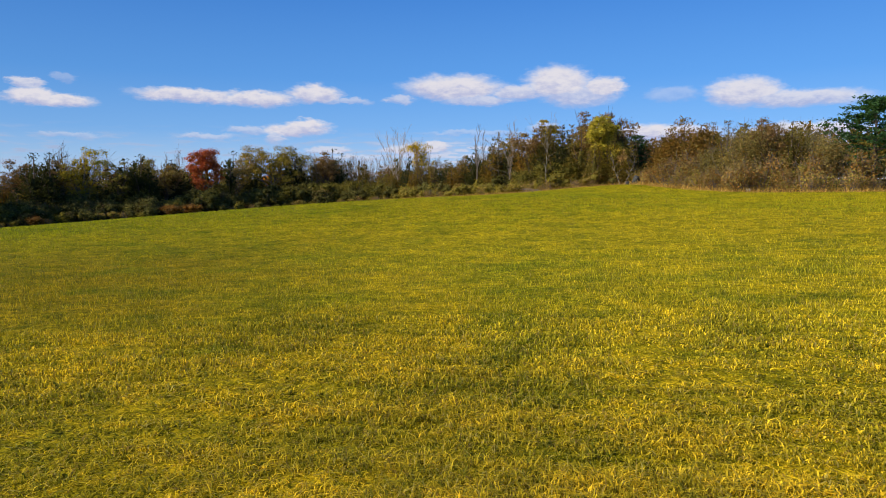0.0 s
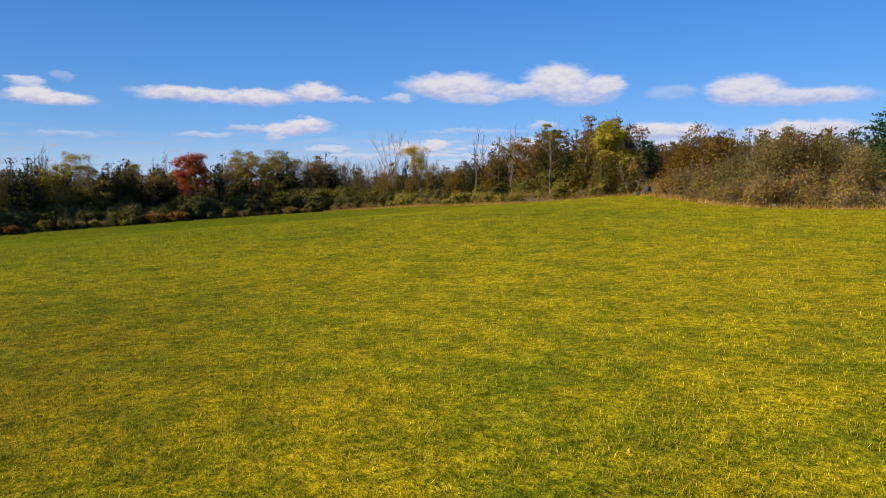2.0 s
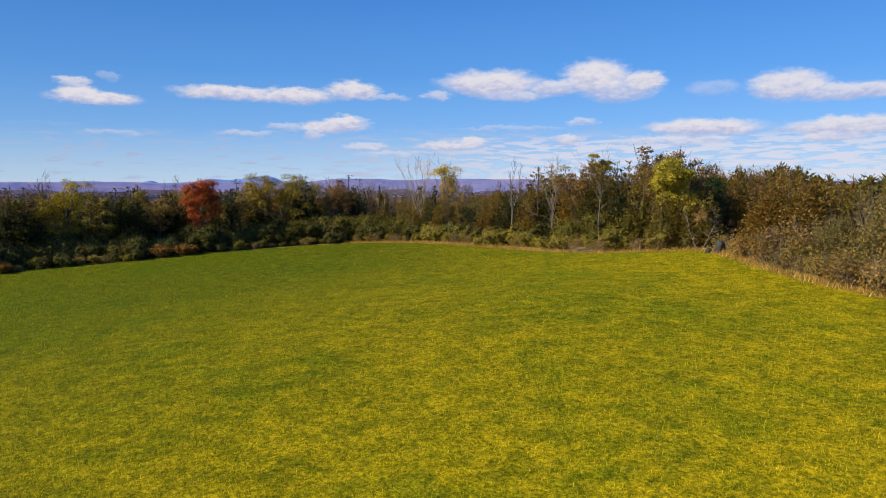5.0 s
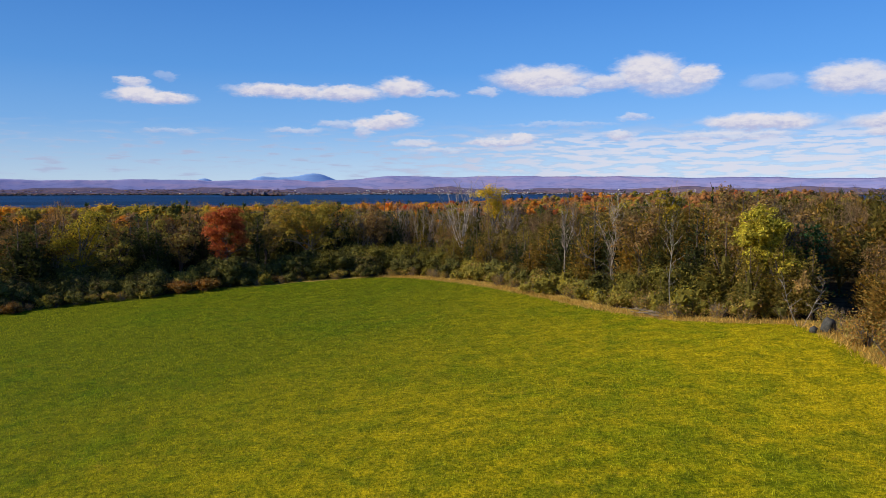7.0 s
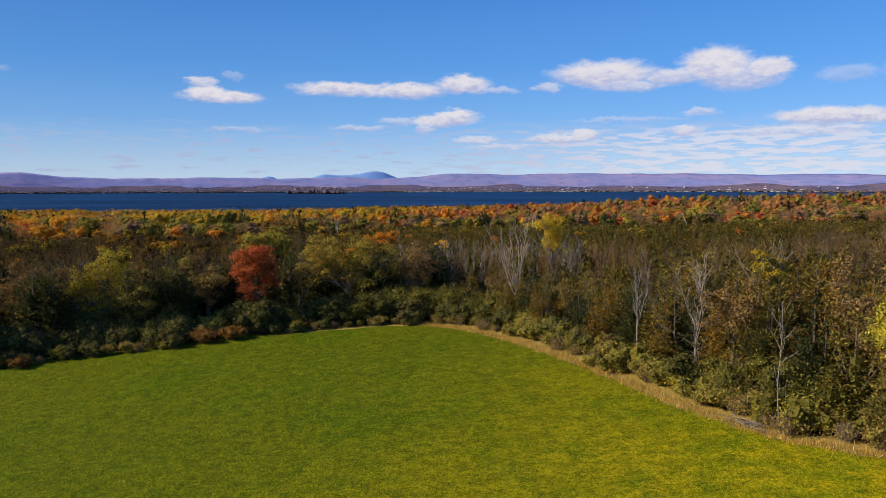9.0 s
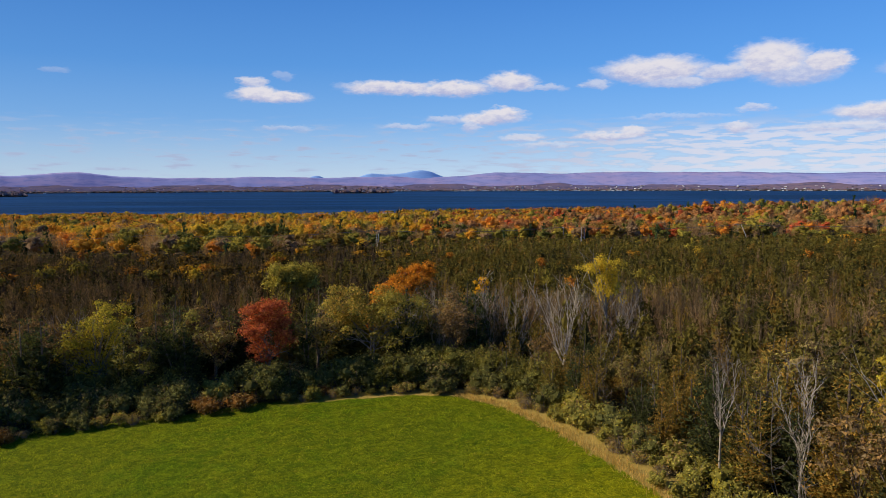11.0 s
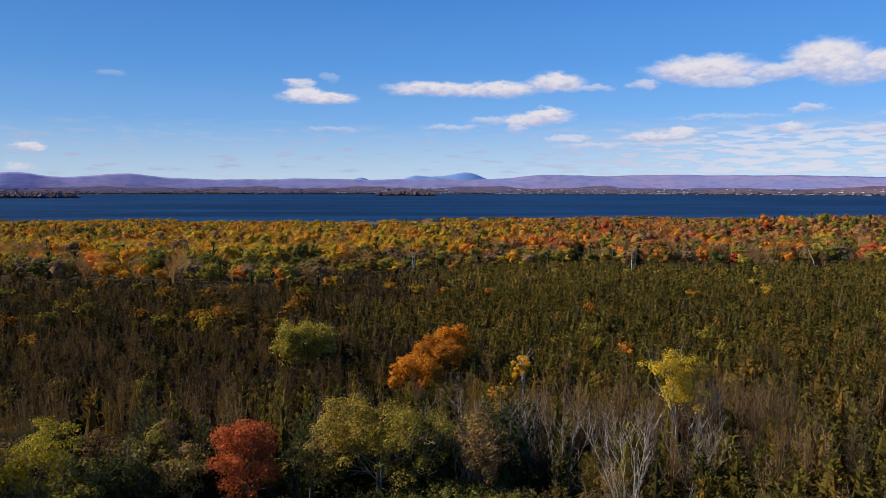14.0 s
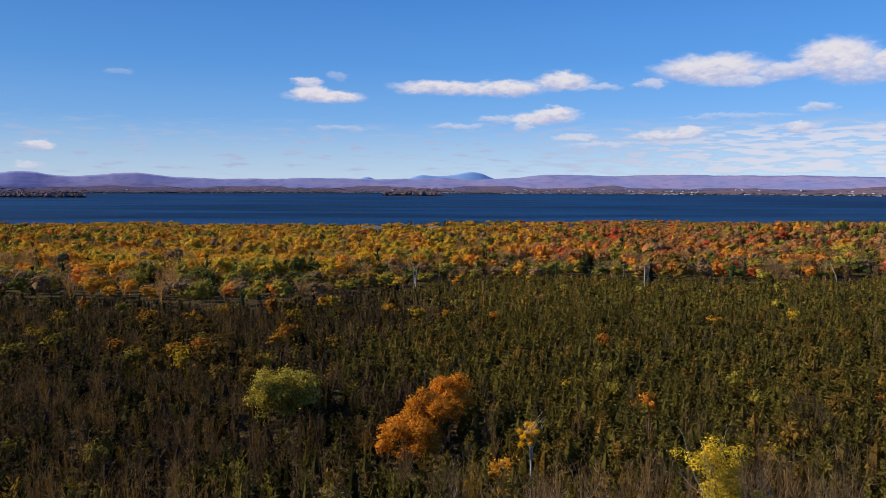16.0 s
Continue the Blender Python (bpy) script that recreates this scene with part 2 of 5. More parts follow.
def hill_mat(name, c0, c1, c2):
    m, N = material(name)
    pos = N.add("NewGeometry").outputs["Position"]
    n1 = N.noise(N.vec("MULTIPLY", pos, (1.0, 0.2, 9.0)), 0.003, 5.0, 0.6)
    n2 = N.noise(N.vec("MULTIPLY", pos, (1.0, 0.2, 6.0)), 0.012, 4.0, 0.65)
    col = N.mix(N.step(n1, 0.35, 0.65), c0, c1)
    col = N.mix(N.step(n2, 0.48, 0.62, 0.0, 0.75), col, c2)
    finish(N, col, 1.0, n2, 0.25, 4.0, 0.0)
    return m


MAT_GROUND = ground_mat()
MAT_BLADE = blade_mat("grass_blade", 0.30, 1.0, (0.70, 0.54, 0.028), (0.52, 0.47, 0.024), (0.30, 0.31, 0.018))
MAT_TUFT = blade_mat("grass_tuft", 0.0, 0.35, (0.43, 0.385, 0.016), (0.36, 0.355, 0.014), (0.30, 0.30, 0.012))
MAT_LEAF = tint_mat("autumn_leaves", True)
MAT_BARK = tint_mat("bark", False)
MAT_WATER = water_mat()
MAT_ROCK = plain_noise_mat("dark_fieldstone", (0.030, 0.032, 0.030), (0.075, 0.070, 0.062), 3.0, 0.9, 0.7, 0.05)
MAT_PALE = plain_noise_mat("pale_stone", (0.40, 0.39, 0.36), (0.60, 0.58, 0.54), 6.0, 0.9)
MAT_POLE = plain_noise_mat("weathered_pole", (0.16, 0.13, 0.10), (0.30, 0.26, 0.21), 4.0, 0.9)
MAT_SNAG = plain_noise_mat("bleached_deadwood", (0.42, 0.37, 0.31), (0.62, 0.56, 0.48), 4.0, 0.85)
MAT_WIRE = plain_noise_mat("power_cable", (0.05, 0.05, 0.05), (0.09, 0.09, 0.09), 3.0, 0.5)
MAT_CERAMIC = plain_noise_mat("insulator_ceramic", (0.35, 0.36, 0.38), (0.5, 0.5, 0.5), 9.0, 0.3)
MAT_ROOF = plain_noise_mat("roof_shingle", (0.12, 0.10, 0.09), (0.20, 0.17, 0.14), 1.5, 0.9)
MAT_SIDING = plain_noise_mat("house_siding", (0.20, 0.16, 0.12), (0.30, 0.24, 0.18), 0.8, 0.8)
MAT_GLASS = plain_noise_mat("window_pane", (0.03, 0.04, 0.05), (0.05, 0.06, 0.08), 0.5, 0.15, spec=0.5)
MAT_WHITE = plain_noise_mat("pale_wall", (0.62, 0.60, 0.58), (0.80, 0.78, 0.76), 0.05, 0.8)
# far hills: blue and violet distance haze is mixed into these colours
MAT_MOUNT = hill_mat("hazed_mountain", (0.17, 0.30, 0.56), (0.20, 0.32, 0.57), (0.16, 0.28, 0.53))
MAT_RIDGE = hill_mat("hazed_ridge", (0.20, 0.215, 0.41), (0.27, 0.23, 0.38), (0.15, 0.17, 0.34))
MAT_SLOPE = hill_mat("hazed_slope", (0.11, 0.095, 0.155), (0.155, 0.110, 0.135), (0.07, 0.066, 0.115))


# ---------------------------------------------------------------- mesh helpers
class Geo:
    """Collects vertices, faces, colours and material slots for one mesh."""

    def __init__(self):
        self.V, self.T, self.F, self.M, self.n = [], [], [], [], 0

    def add(self, V, F, tint=(1, 1, 1), mat=0):
        V = np.asarray(V, float).reshape(-1, 3)
        F = np.asarray(F, int)
        self.V.append(V)
        t = np.asarray(tint, float)
        self.T.append(np.broadcast_to(t, V.shape) if t.ndim == 1 else t)
        self.F.append(F + self.n)
        self.M.append(np.full(len(F), mat))
        self.n += len(V)
        return self

    def tube(self, p0, p1, r0, r1, k=5, tint=(1, 1, 1), mat=0):
        p0, p1 = np.asarray(p0, float), np.asarray(p1, float)
        d = p1 - p0
        d = d / (np.linalg.norm(d) + 1e-9)
        u = np.cross(d, (0, 0, 1) if abs(d[2]) < 0.9 else (1, 0, 0))
        u /= np.linalg.norm(u)
        v = np.cross(d, u)
        a = np.arange(k) * 2 * np.pi / k
        ring = np.cos(a)[:, None] * u + np.sin(a)[:, None] * v
        i = np.arange(k)
        F = np.stack([i, (i + 1) % k, (i + 1) % k + k, i + k], 1)
        return self.add(np.concatenate([p0 + ring * r0, p1 + ring * r1]), F, tint, mat)

    def mesh(self, name, mats, smooth=False):
        V = np.concatenate(self.V)
        T = np.concatenate(self.T)
        size = np.concatenate([np.full(len(f), f.shape[1]) for f in self.F])
        loops = np.concatenate([f.ravel() for f in self.F])
        M = np.concatenate(self.M)
        me = bpy.data.meshes.new(name)
        me.vertices.add(len(V))
        me.vertices.foreach_set("co", V.ravel().astype(np.float32))
        me.loops.add(len(loops))
        me.loops.foreach_set("vertex_index", loops.astype(np.int32))
        me.polygons.add(len(size))
        me.polygons.foreach_set("loop_start", np.concatenate([[0], np.cumsum(size)[:-1]]).astype(np.int32))
        me.polygons.foreach_set("material_index", M.astype(np.int32))
        me.polygons.foreach_set("use_smooth", np.full(len(size), smooth))
        for m in mats:
            me.materials.append(m)
        att = me.attributes.new("tint", "FLOAT_COLOR", "POINT")
        att.data.foreach_set("color", np.concatenate([T, np.ones((len(T), 1))], 1).ravel().astype(np.float32))
        me.update(calc_edges=True)
        return me


def part(name, geo, mats, parent, label="", smooth=False):
    ob = new(name, geo.mesh(name, mats, smooth))
    ob.parent = parent
    return tagged(ob, label)


def unit(v):
    return v / (np.linalg.norm(v, axis=-1, keepdims=True) + 1e-9)


def cards(rng, P, Nrm, size, long=None, slim=0.62):
    """Pointed leaf sprays at P facing Nrm; long: the direction of the tip. Returns V (4n, 3) and F (n, 4)."""
    n = len(P)
    Nrm = unit(Nrm)
    u = unit(np.cross(Nrm, rng.normal(size=(n, 3)))) if long is None else unit(long)
    v = unit(np.cross(Nrm, u))
    s = (size * rng.uniform(0.6, 1.35, n))[:, None]
    w = s * slim * rng.uniform(0.7, 1.2, (n, 1))
    bend = Nrm * s * 0.15
    V = np.stack([P - u * s, P - v * w + bend, P + u * s, P + v * w + bend], 1).reshape(-1, 3)
    return V, np.arange(4 * n).reshape(n, 4)


def sprays(rng, P, Nrm, size, long=None, slim=0.6):
    """Three-cornered sprays, as cards() but lighter."""
    V, _ = cards(rng, P, Nrm, size, long, slim)
    V = V.reshape(-1, 4, 3)
    side = (V[:, 3] - V[:, 1]) * .25
    V = np.stack([V[:, 0] * .6 + V[:, 1] * .4 - side, V[:, 0] * .75 + V[:, 3] * .25 + side * 1.6, V[:, 2]], 1)
    return V.reshape(-1, 3), np.arange(len(V) * 3).reshape(-1, 3)


ICO_V = unit(np.array([(a, b, 0) for a in (-1, 1) for b in (-1.618, 1.618)] + [(0, a, b) for a in (-1, 1) for b in (-1.618, 1.618)]
                      + [(b, 0, a) for a in (-1, 1) for b in (-1.618, 1.618)], float))


def ico_faces():
    F = []
    for i in range(12):
        for j in range(i + 1, 12):
            for k in range(j + 1, 12):
                d = [np.linalg.norm(ICO_V[a] - ICO_V[b]) for a, b in ((i, j), (j, k), (i, k))]
                if max(d) < 1.2:
                    n = np.cross(ICO_V[j] - ICO_V[i], ICO_V[k] - ICO_V[i])
                    F.append((i, j, k) if n @ ICO_V[i] > 0 else (i, k, j))
    return np.array(F)


ICO_F = ico_faces()
OCTA_V = np.array([(1, 0, 0), (0, 1, 0), (-1, 0, 0), (0, -1, 0), (0, 0, 1), (0, 0, -1)], float)
OCTA_F = np.array([(0, 1, 4), (1, 2, 4), (2, 3, 4), (3, 0, 4), (1, 0, 5), (2, 1, 5), (3, 2, 5), (0, 3, 5)])


def lump(rng, c, r, rag=0.25):
    return np.asarray(c) + ICO_V * np.asarray(r) * rng.uniform(1 - rag, 1 + rag, (12, 1)), ICO_F


def jitter_tint(rng, cols, n, spread=0.18):
    """n colours picked from the palette cols, each a little off."""
    cols = np.asarray(cols, float).reshape(-1, 3)
    t = cols[rng.integers(0, len(cols), n)]
    return t * rng.uniform(1 - spread, 1 + spread, (n, 1)) * rng.uniform(0.94, 1.06, (n, 3))


# ---------------------------------------------------------------- lie of the land
LAKE_Z = -16.5
EDGE = np.array([(-120, 66), (-70, 112), (-50, 126), (-34, 137), (-23, 139.5), (-13, 140.5), (-4, 143.5), (6, 145.3), (14, 145.3),
                 (20, 143.5), (25, 138), (29.3, 128.5), (33, 117.5), (35.5, 108), (38, 97), (41, 88.5), (44.5, 84), (47.5, 82),
                 (47.6, 79), (46.7, 75.7), (45.2, 69.5), (44.3, 62), (44.4, 56), (46.5, 52.5), (49, 50), (60, 45), (95, 28),
                 (95, -60), (-120, -60)], float)


def smooth(a, b, x):
    t = np.clip((x - a) / (b - a), 0, 1)
    return t * t * (3 - 2 * t)


def edge_distance(x, y):
    """Metres inside (+) or outside (-) the mown field."""
    x, y = np.asarray(x, float), np.asarray(y, float)
    best = np.full(x.shape, 1e9)
    inside = np.zeros(x.shape, bool)
    for (ax, ay), (bx, by) in zip(EDGE, np.roll(EDGE, -1, 0)):
        dx, dy = bx - ax, by - ay
        t = np.clip(((x - ax) * dx + (y - ay) * dy) / (dx * dx + dy * dy), 0, 1)
        best = np.minimum(best, np.hypot(x - ax - t * dx, y - ay - t * dy))
        if dy:
            inside ^= ((ay > y) != (by > y)) & (x < dx * (y - ay) / dy + ax)
    return np.where(inside, best, -best)


def land(x, y):
    """Height of the ground: a meadow rising to the north, woods falling to a lake, a far shore."""
    x, y = np.asarray(x, float), np.asarray(y, float)
    xc, yc = np.clip(x, -75, 75), np.clip(y, -40, 165)
    z = 0.61 + 0.0129 * xc - 0.0028 * yc + (0.0119 * xc * xc + 0.0507 * xc * yc - 0.0059 * yc * yc) / 100
    for a, b, s, k in ((4, 60, 15, .72), (22, 60, 15, .6), (40, 78, 14, .46), (2, 30, 13, -.67), (-14, 100, 16, -.25), (47, 76, 8, .47)):
        z = z + k * np.exp(-((xc - a) ** 2 + (yc - b) ** 2) / (2 * s * s))
    w = np.interp(y, (145, 270, 410, 470, 620, 1000), (0.2, -2.2, -6.3, -9.5, -14.0, -15.2)) + 0.012 * np.clip(x, -150, 150)
    z = z + (w - z) * smooth(115, 185, y)
    z = z + 10.5 * smooth(70, 380, x) * np.exp(-((y - 660) / 125) ** 2)
    shore = 1050 + 0.08 * x + 18 * np.sin(x / 90) + 9 * np.sin(x / 37 + 1)
    z = z + (-26 - z) * smooth(shore - 12, shore + 25, y)
    rho = np.hypot(x - 15, y - 70)
    z = np.where(y > 2000, -26 + 13.5 * smooth(4585, 4625, rho) + 0.2 * np.clip(rho - 4620, 0, 110), z)
    for a, b, sx, sy in ((-2110, 2960, 740, 90), (-290, 3690, 200, 45), (2780, 3600, 640, 80)):
        z = np.where(y > 2000, np.maximum(z, -26 + 14 * np.exp(-(((x - a) / sx) ** 4 + ((y - b) / sy) ** 2))), z)
    return z


def stretched(lo, hi, a, b, step, most):
    """Grid lines, close between a and b, wider outside."""
    mid = list(np.arange(a, b, step))
    out = [b]
    s = step
    while out[-1] < hi:
        s = min(s * 1.12, most)
        out.append(out[-1] + s)
    pre = [a]
    s = step
    while pre[-1] > lo:
        s = min(s * 1.12, most)
        pre.append(pre[-1] - s)
    return np.array(pre[:0:-1] + mid + out)


def build_ground():
    gx, gy = stretched(-4950, 4950, -40, 62, 1.2, 110), stretched(-700, 5000, -4, 152, 1.2, 60)
    X, Y = np.meshgrid(gx, gy)
    Z = land(X, Y)
    D = edge_distance(X, Y)
    rng = np.random.default_rng(5)
    Z = Z + np.where(np.abs(Y) < 400, rng.uniform(-0.03, 0.03, Z.shape), 0)
    ny, nx = X.shape
    i = np.arange(ny * nx).reshape(ny, nx)
    F = np.stack([i[:-1, :-1], i[:-1, 1:], i[1:, 1:], i[1:, :-1]], -1).reshape(-1, 4)
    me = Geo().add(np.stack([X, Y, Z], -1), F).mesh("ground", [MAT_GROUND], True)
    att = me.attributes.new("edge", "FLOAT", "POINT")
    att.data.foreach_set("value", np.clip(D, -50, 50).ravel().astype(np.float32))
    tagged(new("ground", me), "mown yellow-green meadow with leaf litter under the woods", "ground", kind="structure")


build_ground()
lake = Geo().add([(-4900, 850, LAKE_Z), (4900, 850, LAKE_Z), (4900, 4990, LAKE_Z), (-4900, 4990, LAKE_Z)], [(0, 1, 2, 3)])
tagged(new("water", lake.mesh("water", [MAT_WATER])), "deep blue wind-ruffled lake", "lake", kind="structure")


# ---------------------------------------------------------------- far shore
def ridge(name, rho0, rho1, foot, crest, hills, mat, label, seed):
    """A range of hills on an arc; hills: azimuth, half width (degrees), height (metres)."""
    rng = np.random.default_rng(seed)
    az = np.arange(-52, 62, 0.12)
    top = np.full(az.shape, float(crest))
    for a, w, h in hills:
        top = top + h * np.exp(-((az - a) / w) ** 2)
    wave = sum(np.sin(az * k + p) * 2.4 / k for k, p in zip((0.7, 1.7, 3.9, 8.0, 15.0), rng.uniform(0, 6, 5)))
    top = top + wave
    rows = []
    for k in range(9):
        f = k / 8
        r = rho0 + (rho1 - rho0) * f
        z = foot + (top - foot) * (f ** 0.8) + 2.5 * np.sin(az * 1.9 + k * 1.3) * f * (1 - f)
        rows.append(np.stack([15 + r * np.sin(np.radians(az)), 70 + r * np.cos(np.radians(az)), z], -1))
    rows.append(rows[-1] + np.array((0, 20, -60)))
    V = np.stack(rows)
    i = np.arange(V.shape[0] * V.shape[1]).reshape(V.shape[:2])
    F = np.stack([i[:-1, :-1], i[:-1, 1:], i[1:, 1:], i[1:, :-1]], -1).reshape(-1, 4)
    tagged(new(name, Geo().add(V, F).mesh(name, [mat], True)), label, "hills", kind="structure")


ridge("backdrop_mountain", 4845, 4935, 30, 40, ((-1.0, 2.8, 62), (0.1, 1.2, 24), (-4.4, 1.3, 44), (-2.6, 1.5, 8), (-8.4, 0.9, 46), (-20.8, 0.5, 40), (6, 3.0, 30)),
      MAT_MOUNT, "distant mountain across the lake, blue haze in its colour", 3)
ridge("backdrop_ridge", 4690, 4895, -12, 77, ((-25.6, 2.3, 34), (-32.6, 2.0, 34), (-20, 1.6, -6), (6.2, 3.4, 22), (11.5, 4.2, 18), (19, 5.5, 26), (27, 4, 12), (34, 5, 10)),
      MAT_RIDGE, "long wooded ridge beyond the lake, violet haze in its colour", 7)
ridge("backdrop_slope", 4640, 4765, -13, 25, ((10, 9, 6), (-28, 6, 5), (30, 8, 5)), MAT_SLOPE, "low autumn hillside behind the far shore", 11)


def far_places(rng, n, lo, hi):
    az = np.radians(rng.uniform(-44, 52, n))
    r = rng.uniform(lo, hi, n)
    return 15 + r * np.sin(az), 70 + r * np.cos(az)


def stamp(geo, tv, tf, pos, scale, turn, tint, tt=None, mat=0):
    """Puts a template (tv, tf) down at many places as real faces; tt: the template's own shades."""
    n, k = len(pos), len(tv)
    c, s = np.cos(turn)[:, None], np.sin(turn)[:, None]
    S = scale if scale.ndim == 2 else np.repeat(scale[:, None], 3, 1)
    x, y, z = tv[:, 0] * S[:, :1], tv[:, 1] * S[:, 1:2], tv[:, 2] * S[:, 2:3]
    V = np.stack([x * c - y * s + pos[:, :1], x * s + y * c + pos[:, 1:2], z + pos[:, 2:3]], -1).reshape(-1, 3)
    F = (tf[None] + (np.arange(n) * k)[:, None, None]).reshape(-1, tf.shape[1])
    T = np.repeat(tint, k, 0)
    if tt is not None:
        T = T * np.tile(tt, (n, 1))
    geo.add(V, F, T, mat)


def hillside(x, y):
    """Height of the ground on the far shore and of the slope behind it."""
    f = np.clip((np.hypot(x - 15, y - 70) - 4640) / 125, 0, 1)
    return np.where(f > 0, np.maximum(land(x, y), -13.5 + 38 * f ** .8), land(x, y))


def far_shore():
    rng = np.random.default_rng(21)
    geo = Geo()
    spots = [far_places(rng, 2600, 4610, 4640), far_places(rng, 1500, 4640, 4740)]
    for a, b, sx, sy, n in ((-2110, 2960, 690, 50, 900), (-290, 3690, 180, 25, 150), (2780, 3600, 580, 45, 460)):
        spots.append((a + rng.uniform(-1, 1, n) * sx, b + rng.uniform(-1, 1, n) * sy))
    x, y = np.concatenate([s[0] for s in spots]), np.concatenate([s[1] for s in spots])
    keep = land(x, y) > LAKE_Z + 0.3
    x, y = x[keep], y[keep]
    n = len(x)
    # a violet cast of distance haze is mixed into these browns
    pal = [(.105, .075, .085), (.140, .090, .085), (.110, .095, .115), (.08, .08, .10), (.18, .120, .10)]
    r = rng.uniform(2.6, 6.2, n)
    rho = np.hypot(x - 15, y - 70)
    r = np.where(rho > 4640, r * .7, r)
    tall = np.where(rho < 3900, 2.7, 1.0)
    for k in range(6):
        tv = np.array((0, 0, 0.6)) + OCTA_V * np.array((1, 1, 0.9)) * rng.uniform(.7, 1.3, (6, 1))
        m = slice(k, None, 6)
        pos = np.stack([x[m], y[m], hillside(x[m], y[m])], -1)
        stamp(geo, tv, OCTA_F, pos, np.stack([r[m] * 2.2, r[m] * 2.2, r[m] * tall[m] * rng.uniform(0.45, 0.95, len(r[m]))], -1), rng.uniform(0, 6, len(pos)), jitter_tint(rng, pal, len(pos)))
    tagged(new("far_shore_woods", geo.mesh("far_shore_woods", [MAT_LEAF])), "brown and russet woods lining the far shore", "woods", kind="stuff")
    # the town: gabled and flat-roofed houses
    geo = Geo()
    hv = np.array([(-.5, -.5, 0), (.5, -.5, 0), (.5, .5, 0), (-.5, .5, 0), (-.5, -.5, .6), (.5, -.5, .6), (.5, .5, .6), (-.5, .5, .6), (-.5, 0, 1), (.5, 0, 1)], float)
    hq = np.array([(0, 1, 5, 4), (1, 2, 6, 5), (2, 3, 7, 6), (3, 0, 4, 7)])
    hr = np.array([(4, 5, 9, 8), (6, 7, 8, 9)])
    hg = np.array([(5, 6, 9), (7, 4, 8)])
    n = 420
    az = np.radians(np.concatenate([rng.normal(4, 9, n // 3), rng.uniform(2, 34, n // 2), rng.uniform(-40, 45, n - n // 3 - n // 2)]))
    rr = np.where(rng.random(n) < 0.75, rng.uniform(4608, 4622, n), rng.uniform(4640, 4715, n))
    x, y = 15 + rr * np.sin(az), 70 + rr * np.cos(az)
    pos = np.stack([x, y, hillside(x, y) + np.where(rr > 4630, 3.0, .6)], -1)
    sc = np.stack([rng.uniform(6, 15, n), rng.uniform(6, 11, n), rng.uniform(3.5, 5.5, n)], -1)
    turn = -az + rng.normal(0, 0.3, n)
    for q, mi in ((hq, 0), (hg, 0), (hr, 1)):
        stamp(geo, hv, q, pos, sc, turn, np.ones((n, 3)), None, mi)
    tagged(new("far_town", geo.mesh("far_town", [MAT_WHITE, MAT_ROOF])), "pale houses of a town strung along the far shore", "town", kind="stuff")


far_shore()


# ---------------------------------------------------------------- trees
def limb(geo, rng, p, d, length, r, depth, tint, bits=3, spread=0.6, rise=0.25, k=5):
    """A branch of a few bent pieces, with smaller branches off it. Returns nothing; adds to geo."""
    q, dirv = np.array(p, float), unit(np.array(d, float))
    n = bits if depth > 0 else 2
    for i in range(n):
        dirv = unit(dirv + rng.normal(size=3) * 0.14 + np.array((0, 0, rise * 0.3)))
        e = q + dirv * length / n
        r1 = r * (1 - 0.75 * (i + 1) / n) if depth <= 0 else r * (1 - 0.45 * (i + 1) / n)
        geo.tube(q, e, r * (1 - 0.45 * i / n) if depth > 0 else r * (1 - 0.75 * i / n), max(r1, 0.011), k if depth > 1 else 3, tint)
        if depth > 0:
            for _ in range(2 if i == n - 1 else int(rng.random() < .8)):
                side = unit(dirv + unit(rng.normal(size=3)) * spread * 1.3 + np.array((0, 0, rise)))
                limb(geo, rng, e, side, length * rng.uniform(0.42, 0.66), max(r1 * 0.6, 0.012), depth - 1, tint, bits, spread, rise, k)
        q = e


def sub_blobs(rng, c, R, hz, n, lo=0.2, hi=0.44, inner=0.15, outer=0.82):
    """Foliage masses that make up an uneven crown: centres and radii."""
    d = unit(rng.normal(size=(n, 3)))
    d[:, 2] = np.abs(d[:, 2]) * rng.choice((1, 1, -0.9), n)
    f = rng.uniform(inner, outer, (n, 1))
    C = np.asarray(c) + d * f * np.array((R, R, hz))
    r = rng.uniform(lo, hi, n) * R
    return C, r


def crown_cards(rng, C, r, n, size, flat=0.85, tight=False):
    """Leaf sprays round the foliage masses; tight: a closed shell of them, facing outwards."""
    k = rng.choice(len(C), n, p=r ** 2 / (r ** 2).sum())
    d = unit(rng.normal(size=(n, 3)))
    if tight:
        d[:, 2] = np.where(rng.random(n) < .7, np.abs(d[:, 2]), d[:, 2])
        rad = r[k, None] * (rng.uniform(0.6, 1.05, (n, 1)) + rng.exponential(0.16, (n, 1)))
    else:
        rad = r[k, None] * (rng.uniform(0.35, 1.0, (n, 1)) + rng.exponential(0.14, (n, 1)))
    P = C[k] + d * rad * np.array((1, 1, flat))
    return sprays(rng, P, d + rng.normal(size=(n, 3)) * (0.45 if tight else 0.7) + np.array((0, 0, 0.3)), size)


